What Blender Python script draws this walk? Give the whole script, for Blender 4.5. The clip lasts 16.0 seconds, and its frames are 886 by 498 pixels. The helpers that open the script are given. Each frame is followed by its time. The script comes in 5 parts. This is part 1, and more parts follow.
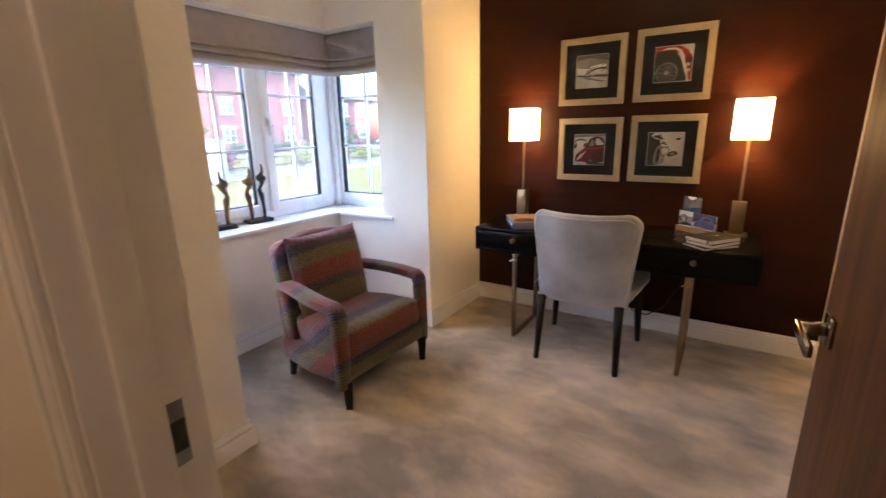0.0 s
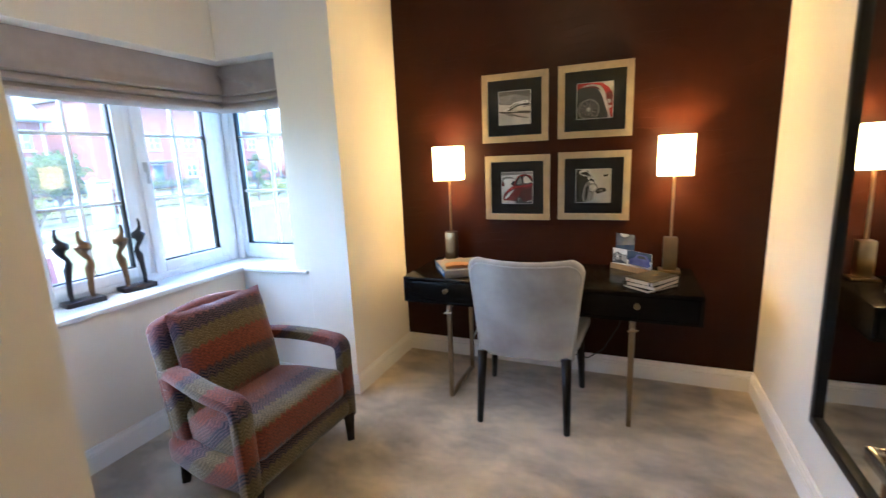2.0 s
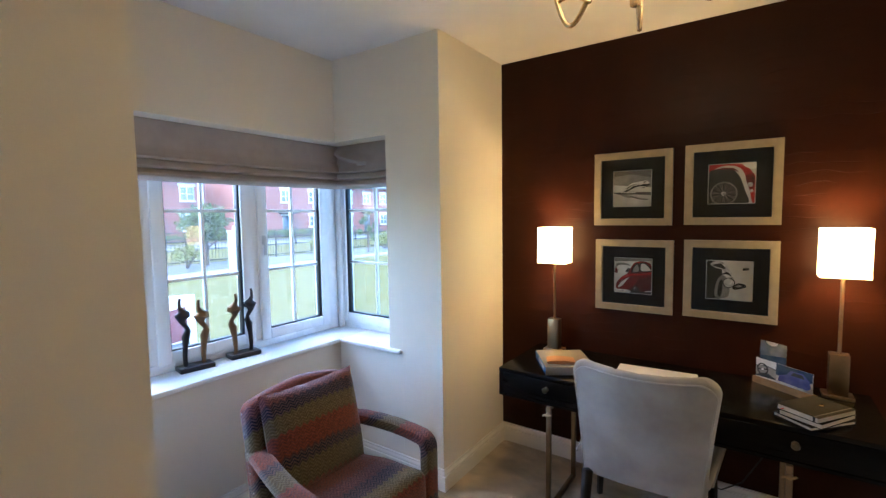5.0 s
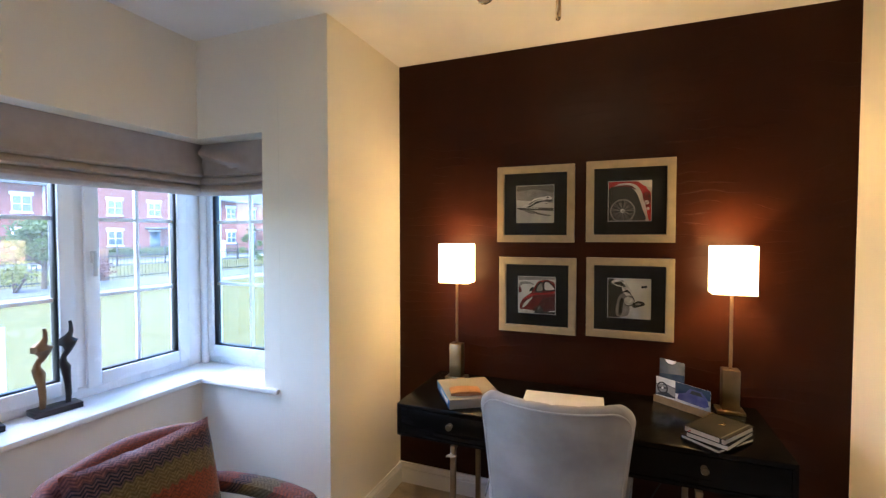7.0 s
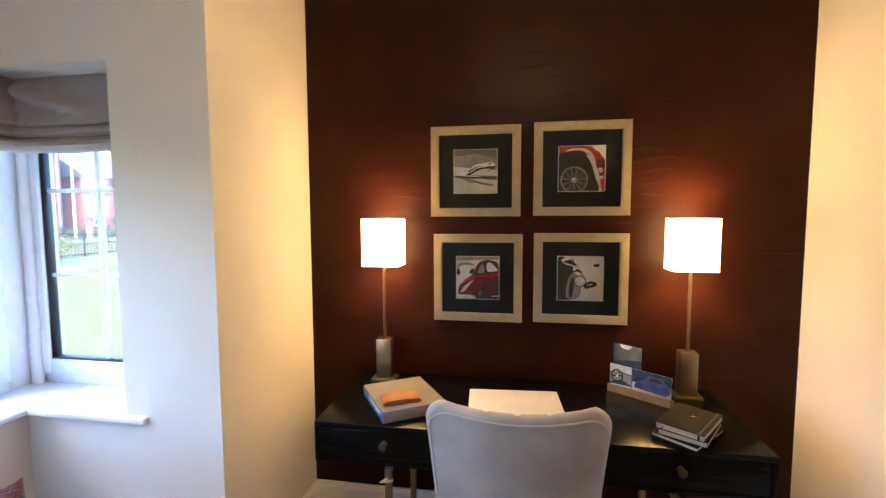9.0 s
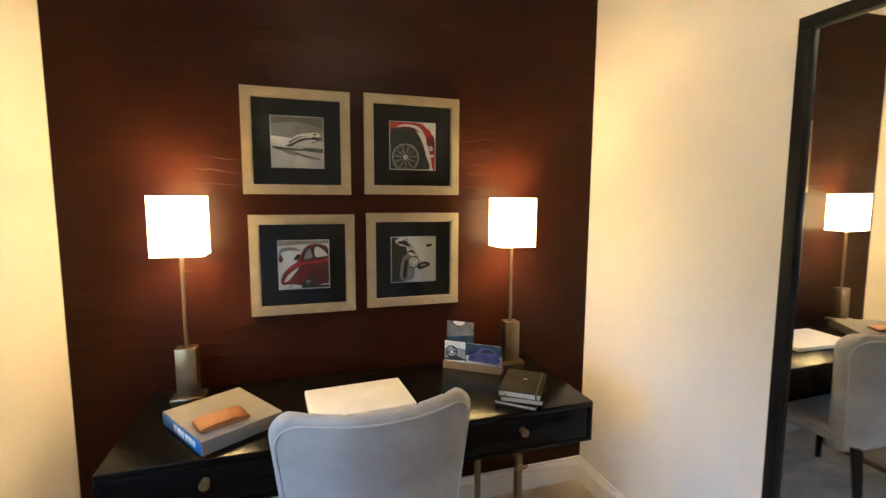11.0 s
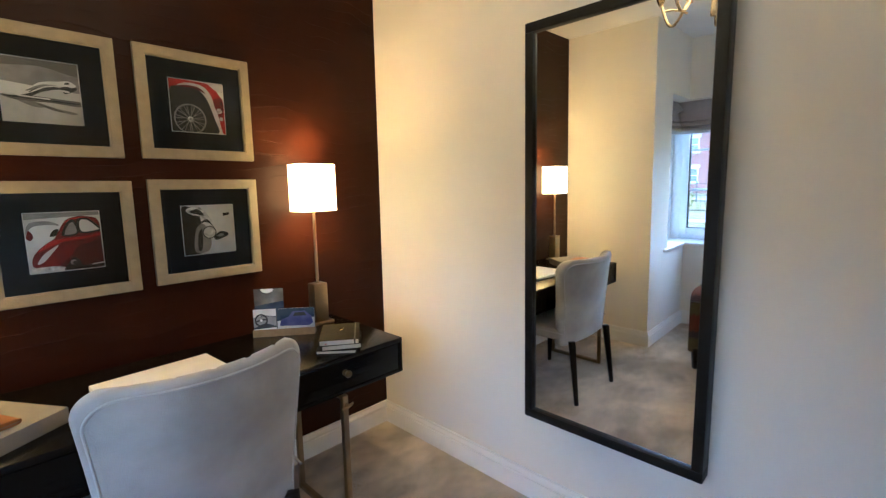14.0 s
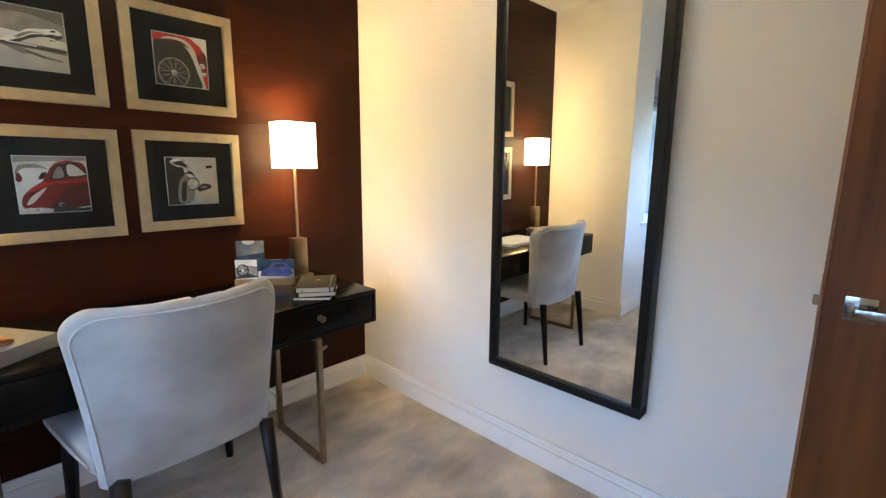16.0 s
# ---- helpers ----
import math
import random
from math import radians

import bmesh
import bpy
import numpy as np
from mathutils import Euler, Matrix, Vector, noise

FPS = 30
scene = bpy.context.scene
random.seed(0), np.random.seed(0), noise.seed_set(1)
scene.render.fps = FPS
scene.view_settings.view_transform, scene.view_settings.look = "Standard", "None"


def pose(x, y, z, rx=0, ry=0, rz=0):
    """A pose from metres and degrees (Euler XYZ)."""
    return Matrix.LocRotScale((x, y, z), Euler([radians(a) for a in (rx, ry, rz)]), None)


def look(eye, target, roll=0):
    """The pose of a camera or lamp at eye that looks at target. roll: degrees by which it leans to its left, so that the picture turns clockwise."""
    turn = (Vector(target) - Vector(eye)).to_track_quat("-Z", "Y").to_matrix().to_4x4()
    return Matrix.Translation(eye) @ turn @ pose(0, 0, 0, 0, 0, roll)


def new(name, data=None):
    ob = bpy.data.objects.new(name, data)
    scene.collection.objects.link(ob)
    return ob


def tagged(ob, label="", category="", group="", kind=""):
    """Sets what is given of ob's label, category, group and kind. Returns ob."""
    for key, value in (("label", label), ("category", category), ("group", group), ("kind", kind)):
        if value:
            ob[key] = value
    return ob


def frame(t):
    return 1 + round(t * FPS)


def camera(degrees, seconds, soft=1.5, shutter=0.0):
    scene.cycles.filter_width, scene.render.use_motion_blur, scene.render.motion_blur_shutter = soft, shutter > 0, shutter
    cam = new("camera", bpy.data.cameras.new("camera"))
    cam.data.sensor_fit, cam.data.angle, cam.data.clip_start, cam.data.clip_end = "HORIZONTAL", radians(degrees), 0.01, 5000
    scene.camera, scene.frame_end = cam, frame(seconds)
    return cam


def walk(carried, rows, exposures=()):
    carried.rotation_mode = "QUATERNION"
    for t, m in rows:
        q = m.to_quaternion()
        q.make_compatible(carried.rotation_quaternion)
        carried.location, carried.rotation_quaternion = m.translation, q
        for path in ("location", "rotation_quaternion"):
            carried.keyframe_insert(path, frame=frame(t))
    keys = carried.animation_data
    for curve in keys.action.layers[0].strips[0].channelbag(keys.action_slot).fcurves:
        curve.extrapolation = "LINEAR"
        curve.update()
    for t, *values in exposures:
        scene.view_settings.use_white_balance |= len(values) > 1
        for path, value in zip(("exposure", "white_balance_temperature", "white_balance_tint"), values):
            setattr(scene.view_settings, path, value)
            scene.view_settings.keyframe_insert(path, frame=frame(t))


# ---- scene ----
cam = camera(89.1, 16.0, soft=1.3, shutter=0.3)
PATH = [
    (0, (-0.444, 0.669, 1.407), (-1.494, 2.292, 0.894), -1.2),
    (0.5, (-0.523, 0.72, 1.417), (-1.218, 2.53, 0.927), -1.2),
    (1, (-0.566, 0.773, 1.425), (-1.039, 2.656, 0.946), -1.1),
    (1.5, (-0.601, 0.857, 1.451), (-1.098, 2.741, 1.002), -1.3),
    (2, (-0.637, 0.953, 1.469), (-1.389, 2.764, 1.071), -2.4),
    (2.5, (-0.652, 1.022, 1.488), (-1.712, 2.68, 1.132), -3.4),
    (3, (-0.667, 1.067, 1.519), (-1.938, 2.578, 1.203), -3.8),
    (3.5, (-0.696, 1.08, 1.556), (-2.021, 2.556, 1.297), -1.8),
    (6, (-0.752, 1.213, 1.634), (-1.672, 2.987, 1.54), -0.3),
    (6.5, (-0.817, 1.294, 1.617), (-1.632, 3.119, 1.543), 0.0),
    (7, (-0.881, 1.383, 1.595), (-1.618, 3.241, 1.53), 0.0),
    (7.5, (-0.93, 1.462, 1.569), (-1.55, 3.362, 1.488), 0.1),
    (8, (-1.002, 1.554, 1.558), (-1.585, 3.464, 1.447), 0.0),
    (10.5, (-1.275, 1.936, 1.565), (-0.912, 3.894, 1.374), -0.1),
    (11, (-1.328, 1.935, 1.531), (-0.735, 3.833, 1.313), 0.3),
    (11.5, (-1.36, 1.974, 1.481), (-0.512, 3.772, 1.256), 1.2),
    (12, (-1.391, 2.039, 1.458), (-0.337, 3.724, 1.235), -0.3),
    (12.5, (-1.43, 2.067, 1.445), (-0.27, 3.682, 1.225), -1.4),
    (13, (-1.444, 2.025, 1.446), (-0.203, 3.576, 1.216), -1.3),
    (13.5, (-1.488, 1.945, 1.442), (-0.139, 3.4, 1.193), -1.1),
    (14, (-1.539, 1.86, 1.415), (-0.115, 3.239, 1.148), -1.0),
    (14.5, (-1.568, 1.789, 1.389), (-0.132, 3.151, 1.103), -1.0),
    (15, (-1.581, 1.739, 1.368), (-0.147, 3.098, 1.061), -0.2),
    (15.5, (-1.576, 1.708, 1.337), (-0.145, 3.066, 1.007), 0.4),
    (16, (-1.559, 1.699, 1.329), (-0.129, 3.051, 0.972), 0.6),
]
walk(cam, [(t, look(eye, target, roll)) for t, eye, target, roll in PATH], [(0, 3.68, 6000, 17), (0.5, 4.02, 5800, 16), (1.2, 4.1, 5350, 9), (2, 3.98, 5150, 5), (3.5, 3.45, 5150, 5), (6, 3.33, 5100, 7), (7.5, 3.6, 5400, 10), (8.2, 3.73, 5450, 11), (10.5, 3.85, 5550, 15), (11, 3.9, 4950, 3), (11.5, 3.88, 4580, -1), (12, 3.86, 4560, -2), (13, 3.69, 4720, 3), (14, 3.72, 4820, 3), (16, 4.08, 4800, 2)])

# ---------------------------------------------------------------- light
world = bpy.data.worlds.new("overcast_sky")
scene.world = world
world.use_nodes = True
wn = world.node_tree.nodes
sky = wn.new("ShaderNodeTexSky")
sky.sky_type, sky.sun_disc = "NISHITA", False
sky.sun_elevation, sky.sun_rotation = radians(48), radians(250)
sky.air_density, sky.dust_density, sky.ozone_density = 1.0, 1.6, 2.5
soft_sky = wn.new("ShaderNodeHueSaturation")
soft_sky.inputs["Saturation"].default_value = 1.2
world.node_tree.links.new(sky.outputs[0], soft_sky.inputs["Color"])
world.node_tree.links.new(soft_sky.outputs[0], wn["Background"].inputs["Color"])
wn["Background"].inputs["Strength"].default_value = 0.15

sun = new("sun", bpy.data.lights.new("sun", "SUN"))
sun.data.energy, sun.data.angle, sun.data.color = 1.3, radians(30), (1.0, 0.96, 0.9)
sun.matrix_world = look((0, 0, 30), (-12, 22, 0))


def bulb(name, place, watts, colour, radius=0.03):
    lamp = new(name, bpy.data.lights.new(name, "POINT"))
    lamp.data.energy, lamp.data.color, lamp.data.shadow_soft_size = watts, colour, radius
    lamp.location = place
    return lamp


WARM = (1.0, 0.56, 0.19)
LAMP_WATTS, CHANDELIER_WATTS, HALL_WATTS = 1.50, 0.085, 0.85

# ---------------------------------------------------------------- materials


def material(name, colour, rough=0.6, metal=0.0, second=None, scale=8.0, bump=0.0, bump_scale=60.0, stretch=(1, 1, 1),
             stains=0.0, coat=0.0, sheen=0.0, spec=0.5, detail=4.0, objvar=0.0, rough_var=0.06, stain_scale=1.3):
    """A principled material: two tones over a broad noise, a stain layer, fine relief and uneven gloss."""
    mat = bpy.data.materials.new(name)
    mat.use_nodes = True
    nt = mat.node_tree
    n, l = nt.nodes, nt.links
    b = n["Principled BSDF"]
    b.inputs["Roughness"].default_value, b.inputs["Metallic"].default_value = rough, metal
    b.inputs["Coat Weight"].default_value, b.inputs["Sheen Weight"].default_value = coat, sheen
    b.inputs["Specular IOR Level"].default_value = spec
    tc, mp = n.new("ShaderNodeTexCoord"), n.new("ShaderNodeMapping")
    mp.inputs["Scale"].default_value = stretch
    l.new(tc.outputs["Object"], mp.inputs["Vector"])
    big = n.new("ShaderNodeTexNoise")
    big.inputs["Scale"].default_value, big.inputs["Detail"].default_value = scale, detail
    l.new(mp.outputs[0], big.inputs["Vector"])
    mix = n.new("ShaderNodeMix")
    mix.data_type = "RGBA"
    second = second or tuple(c * 0.88 for c in colour)
    mix.inputs[6].default_value, mix.inputs[7].default_value = (*colour, 1), (*second, 1)
    ramp = n.new("ShaderNodeMapRange")
    ramp.inputs["From Min"].default_value, ramp.inputs["From Max"].default_value = 0.33, 0.67
    l.new(big.outputs["Fac"], ramp.inputs["Value"])
    l.new(ramp.outputs[0], mix.inputs[0])
    col = mix.outputs[2]
    if stains:
        st = n.new("ShaderNodeTexNoise")
        st.inputs["Scale"].default_value, st.inputs["Detail"].default_value = stain_scale, 6
        l.new(tc.outputs["Object"], st.inputs["Vector"])
        m2 = n.new("ShaderNodeMix")
        m2.data_type, m2.blend_type = "RGBA", "MULTIPLY"
        mr = n.new("ShaderNodeMapRange")
        mr.inputs["From Min"].default_value, mr.inputs["From Max"].default_value = 0.4, 0.75
        mr.inputs["To Max"].default_value = stains
        l.new(st.outputs["Fac"], mr.inputs["Value"])
        l.new(mr.outputs[0], m2.inputs[0])
        l.new(col, m2.inputs[6])
        m2.inputs[7].default_value = (0.55, 0.5, 0.45, 1)
        col = m2.outputs[2]
    if objvar:
        info, hs = n.new("ShaderNodeObjectInfo"), n.new("ShaderNodeHueSaturation")
        vr = n.new("ShaderNodeMapRange")
        vr.inputs["To Min"].default_value, vr.inputs["To Max"].default_value = 1 - objvar, 1 + objvar
        l.new(info.outputs["Random"], vr.inputs["Value"])
        l.new(vr.outputs[0], hs.inputs["Value"])
        l.new(col, hs.inputs["Color"])
        col = hs.outputs[0]
    l.new(col, b.inputs["Base Color"])
    rr = n.new("ShaderNodeMapRange")
    rr.inputs["To Min"].default_value, rr.inputs["To Max"].default_value = max(0.02, rough - rough_var), min(1, rough + rough_var)
    l.new(big.outputs["Fac"], rr.inputs["Value"])
    l.new(rr.outputs[0], b.inputs["Roughness"])
    if bump:
        fine = n.new("ShaderNodeTexNoise")
        fine.inputs["Scale"].default_value, fine.inputs["Detail"].default_value = bump_scale, 3
        l.new(mp.outputs[0], fine.inputs["Vector"])
        bp = n.new("ShaderNodeBump")
        bp.inputs["Strength"].default_value, bp.inputs["Distance"].default_value = bump, 0.01
        l.new(fine.outputs["Fac"], bp.inputs["Height"])
        l.new(bp.outputs[0], b.inputs["Normal"])
    return mat


def glow(name, colour, strength):
    mat = bpy.data.materials.new(name)
    mat.use_nodes = True
    b = mat.node_tree.nodes["Principled BSDF"]
    b.inputs["Base Color"].default_value = (0.85, 0.8, 0.7, 1)
    b.inputs["Emission Color"].default_value, b.inputs["Emission Strength"].default_value = (*colour, 1), strength
    b.inputs["Roughness"].default_value = 0.8
    return mat


def pane_glass(name, tint=(1, 1, 1), rough=0.0, veil=0.0, ior=1.6):
    """Clear glass that gleams by its angle; the last share mixes in translucent white as a pale veil."""
    mat = bpy.data.materials.new(name)
    mat.use_nodes = True
    n, l = mat.node_tree.nodes, mat.node_tree.links
    n.remove(n["Principled BSDF"])
    clear, gloss, fres, mix = (n.new("ShaderNode" + k) for k in ("BsdfTransparent", "BsdfGlossy", "Fresnel", "MixShader"))
    clear.inputs["Color"].default_value = (*tint, 1)
    gloss.inputs["Roughness"].default_value = rough
    fres.inputs["IOR"].default_value = ior
    l.new(fres.outputs[0], mix.inputs[0])
    body = clear.outputs[0]
    if veil:
        haze, m2 = n.new("ShaderNodeBsdfTranslucent"), n.new("ShaderNodeMixShader")
        m2.inputs[0].default_value = veil
        haze.inputs["Color"].default_value = (0.9, 0.95, 1.0, 1)
        l.new(clear.outputs[0], m2.inputs[1])
        l.new(haze.outputs[0], m2.inputs[2])
        body = m2.outputs[0]
    l.new(body, mix.inputs[1])
    l.new(gloss.outputs[0], mix.inputs[2])
    l.new(mix.outputs[0], n["Material Output"].inputs["Surface"])
    return mat


def carpet_material():
    mat = material("carpet", (0.66, 0.55, 0.41), 0.95, second=(0.50, 0.41, 0.295), scale=3.2, bump=0.9, bump_scale=420, sheen=0.35, spec=0.1)
    n, l = mat.node_tree.nodes, mat.node_tree.links
    b = n["Principled BSDF"]
    tc = n.new("ShaderNodeTexCoord")
    warp, brush = n.new("ShaderNodeTexNoise"), n.new("ShaderNodeTexNoise")
    mp = n.new("ShaderNodeMapping")
    mp.inputs["Rotation"].default_value, mp.inputs["Scale"].default_value = (0, 0, 0.7), (1.1, 1.9, 1)
    warp.inputs["Scale"].default_value = 1.2
    l.new(tc.outputs["Object"], warp.inputs["Vector"])
    add = n.new("ShaderNodeMix")
    add.data_type = "VECTOR"
    add.inputs[0].default_value = 0.16
    l.new(tc.outputs["Object"], add.inputs[4])
    l.new(warp.outputs["Color"], add.inputs[5])
    l.new(add.outputs[1], mp.inputs["Vector"])
    brush.inputs["Scale"].default_value, brush.inputs["Detail"].default_value, brush.inputs["Roughness"].default_value = 2.3, 5, 0.6
    l.new(mp.outputs[0], brush.inputs["Vector"])
    rm = n.new("ShaderNodeMapRange")
    rm.inputs["From Min"].default_value, rm.inputs["From Max"].default_value = 0.38, 0.63
    rm.inputs["To Min"].default_value, rm.inputs["To Max"].default_value = 0.62, 1.30
    l.new(brush.outputs["Fac"], rm.inputs["Value"])
    hs = n.new("ShaderNodeHueSaturation")
    l.new(rm.outputs[0], hs.inputs["Value"])
    old = b.inputs["Base Color"].links[0].from_socket
    l.new(old, hs.inputs["Color"])
    l.new(hs.outputs[0], b.inputs["Base Color"])
    return mat


def wallpaper_material():
    """Dark brown embossed paper with a satin sheen: long flat scales, whose rims catch the lamps."""
    mat = material("dark_wallpaper", (0.0275, 0.0064, 0.0021), 0.38, second=(0.0220, 0.0052, 0.0018), scale=5, bump=0.0, rough_var=0.04, spec=0.13)
    n, l = mat.node_tree.nodes, mat.node_tree.links
    b = n["Principled BSDF"]
    tc, mp = n.new("ShaderNodeTexCoord"), n.new("ShaderNodeMapping")
    mp.inputs["Scale"].default_value = (1.0, 1.0, 1.0)
    l.new(tc.outputs["Object"], mp.inputs["Vector"])
    sep = n.new("ShaderNodeSeparateXYZ")
    l.new(mp.outputs[0], sep.inputs[0])
    wander, mask, fine = (n.new("ShaderNodeTexNoise") for _ in range(3))
    wander.inputs["Scale"].default_value, wander.inputs["Detail"].default_value = 3.2, 2
    mask.inputs["Scale"].default_value, mask.inputs["Detail"].default_value = 4.5, 2
    fine.inputs["Scale"].default_value = 60

    def calc(op, a, c, d=None):
        m = n.new("ShaderNodeMath")
        m.operation = op
        for i, v in enumerate((a, c, d)):
            if isinstance(v, (int, float)):
                m.inputs[i].default_value = v
            elif v is not None:
                l.new(v, m.inputs[i])
        return m.outputs[0]

    for t in (wander, mask, fine):
        l.new(mp.outputs[0], t.inputs["Vector"])
    row = calc("MULTIPLY_ADD", sep.outputs["Z"], 19.0, calc("MULTIPLY", wander.outputs["Fac"], 2.8))
    peak = calc("ABSOLUTE", calc("SUBTRACT", calc("FRACT", row, 0), 0.5), 0)
    rim = n.new("ShaderNodeMapRange")
    rim.interpolation_type = "SMOOTHSTEP"
    rim.inputs["From Min"].default_value, rim.inputs["From Max"].default_value = 0.045, 0.0
    l.new(peak, rim.inputs["Value"])
    gate = n.new("ShaderNodeMapRange")
    gate.inputs["From Min"].default_value, gate.inputs["From Max"].default_value = 0.47, 0.58
    l.new(mask.outputs["Fac"], gate.inputs["Value"])
    add = n.new("ShaderNodeMath")
    add.operation = "MULTIPLY_ADD"
    add.inputs[1].default_value = 0.10
    l.new(fine.outputs["Fac"], add.inputs[0])
    l.new(calc("MULTIPLY", rim.outputs[0], gate.outputs[0]), add.inputs[2])
    bp = n.new("ShaderNodeBump")
    bp.inputs["Strength"].default_value, bp.inputs["Distance"].default_value = 0.36, 0.005
    l.new(add.outputs[0], bp.inputs["Height"])
    l.new(bp.outputs[0], b.inputs["Normal"])
    return mat


def weave_material():
    """Upholstery of chevron bands that run across the chair: pink, navy, olive and brick, each of two yarns in thin zigzag rows."""
    mat = bpy.data.materials.new("zigzag_weave")
    mat.use_nodes = True
    n, l = mat.node_tree.nodes, mat.node_tree.links
    b = n["Principled BSDF"]
    b.inputs["Roughness"].default_value, b.inputs["Sheen Weight"].default_value = 0.9, 0.3
    b.inputs["Specular IOR Level"].default_value = 0.15
    tc, sep = n.new("ShaderNodeTexCoord"), n.new("ShaderNodeSeparateXYZ")
    l.new(tc.outputs["Object"], sep.inputs[0])

    def calc(op, a, c, d=None):
        m = n.new("ShaderNodeMath")
        m.operation = op
        for i, v in enumerate((a, c, d)):
            if isinstance(v, (int, float)):
                m.inputs[i].default_value = v
            elif v is not None:
                l.new(v, m.inputs[i])
        return m.outputs[0]

    blur = n.new("ShaderNodeTexNoise")
    blur.inputs["Scale"].default_value, blur.inputs["Detail"].default_value = 7, 3
    l.new(tc.outputs["Object"], blur.inputs["Vector"])
    zig = calc("PINGPONG", calc("ADD", sep.outputs["Y"], 5.0), 0.017)
    along = calc("MULTIPLY_ADD", sep.outputs["X"], -0.85, sep.outputs["Z"])
    down = calc("SUBTRACT", 1.014, calc("ADD", along, calc("MULTIPLY_ADD", blur.outputs["Fac"], 0.026, calc("MULTIPLY", zig, 1.15))))
    f = calc("FRACT", calc("MULTIPLY", calc("ADD", down, 6.2), 1 / 0.62), 0)
    rows = calc("PINGPONG", calc("ADD", down, 5.0), 0.0085)
    alt = n.new("ShaderNodeMapRange")
    alt.inputs["From Min"].default_value, alt.inputs["From Max"].default_value = 0.0030, 0.0055
    l.new(rows, alt.inputs["Value"])
    bands = ((0.0, (0.20, 0.085, 0.080), (0.10, 0.040, 0.050)), (0.070, (0.012, 0.014, 0.036), (0.105, 0.066, 0.082)), (0.185, (0.098, 0.074, 0.030), (0.150, 0.122, 0.066)),
             (0.34, (0.200, 0.046, 0.024), (0.135, 0.036, 0.026)), (0.54, (0.014, 0.016, 0.036), (0.105, 0.064, 0.062)), (0.63, (0.088, 0.066, 0.028), (0.135, 0.110, 0.058)),
             (0.81, (0.190, 0.046, 0.026), (0.125, 0.040, 0.032)), (0.965, (0.20, 0.085, 0.080), (0.10, 0.040, 0.050)))
    both = []
    for which in (1, 2):
        ramp = n.new("ShaderNodeValToRGB")
        e = ramp.color_ramp.elements
        e[0].position, e[0].color = 0.0, (*bands[0][which], 1)
        e[1].position, e[1].color = 1.0, (*bands[0][which], 1)
        for k in range(1, len(bands)):
            e.new(bands[k][0] - 0.012).color = (*bands[k - 1][which], 1)
            e.new(bands[k][0] + 0.012).color = (*bands[k][which], 1)
        l.new(f, ramp.inputs[0])
        both.append(ramp.outputs[0])
    mix = n.new("ShaderNodeMix")
    mix.data_type = "RGBA"
    l.new(alt.outputs[0], mix.inputs[0])
    l.new(both[0], mix.inputs[6])
    l.new(both[1], mix.inputs[7])
    speck = n.new("ShaderNodeTexNoise")
    speck.inputs["Scale"].default_value, speck.inputs["Detail"].default_value = 90, 4
    l.new(tc.outputs["Object"], speck.inputs["Vector"])
    hs = n.new("ShaderNodeHueSaturation")
    l.new(calc("MULTIPLY_ADD", speck.outputs["Fac"], 1.5, 0.16), hs.inputs["Value"])
    l.new(mix.outputs[2], hs.inputs["Color"])
    l.new(hs.outputs[0], b.inputs["Base Color"])
    fine = n.new("ShaderNodeTexNoise")
    fine.inputs["Scale"].default_value = 320
    l.new(tc.outputs["Object"], fine.inputs["Vector"])
    bp = n.new("ShaderNodeBump")
    bp.inputs["Strength"].default_value, bp.inputs["Distance"].default_value = 0.35, 0.003
    l.new(fine.outputs["Fac"], bp.inputs["Height"])
    l.new(bp.outputs[0], b.inputs["Normal"])
    return mat


def walnut_material(name, dark, light, rough=0.38, axis=(14, 14, 0.9)):
    mat = material(name, dark, rough, second=light, scale=2.2, bump=0.12, bump_scale=40, stretch=axis, spec=0.3, detail=7)
    return mat


CREAM = material("cream_wall_paint", (0.80, 0.755, 0.665), 0.85, second=(0.78, 0.73, 0.645), scale=2.5, bump=0.10, bump_scale=220, spec=0.25, stains=0.05)
CEILING = material("white_ceiling_paint", (0.82, 0.81, 0.79), 0.9, bump=0.08, bump_scale=200, spec=0.2, scale=1.5)
GLOSS = material("white_satin_woodwork", (0.80, 0.79, 0.76), 0.38, second=(0.78, 0.765, 0.735), scale=4, bump=0.03, bump_scale=90)
UPVC = material("white_upvc", (0.82, 0.83, 0.84), 0.28, second=(0.80, 0.81, 0.825), scale=5, bump=0.02, bump_scale=120)
HANDLE = material("pale_grey_handle", (0.55, 0.55, 0.56), 0.35, spec=0.5)
SILL = material("white_sill_board", (0.83, 0.825, 0.81), 0.3, second=(0.81, 0.80, 0.785), scale=6, bump=0.02, bump_scale=90)
CARPET = carpet_material()
PAPER = wallpaper_material()
WEAVE = weave_material()
WALNUT = walnut_material("walnut_veneer", (0.15, 0.052, 0.0095), (0.075, 0.025, 0.005), 0.5)
WALNUT_EDGE = walnut_material("walnut_lipping", (0.30, 0.14, 0.07), (0.22, 0.10, 0.05), 0.45)
CHROME = material("polished_chrome", (0.40, 0.39, 0.375), 0.16, 1.0, second=(0.44, 0.43, 0.41), scale=20)
BRASS = material("antique_brass", (0.40, 0.29, 0.16), 0.34, 1.0, second=(0.32, 0.23, 0.13), scale=14, bump=0.05, bump_scale=150)
KNOB = material("aged_brass_knob", (0.20, 0.145, 0.075), 0.4, 1.0, second=(0.14, 0.10, 0.055), scale=30)
BRONZE_LEG = material("bronze_metal_leg", (0.33, 0.25, 0.155), 0.36, 1.0, second=(0.26, 0.19, 0.12), scale=10, bump=0.04, bump_scale=120)
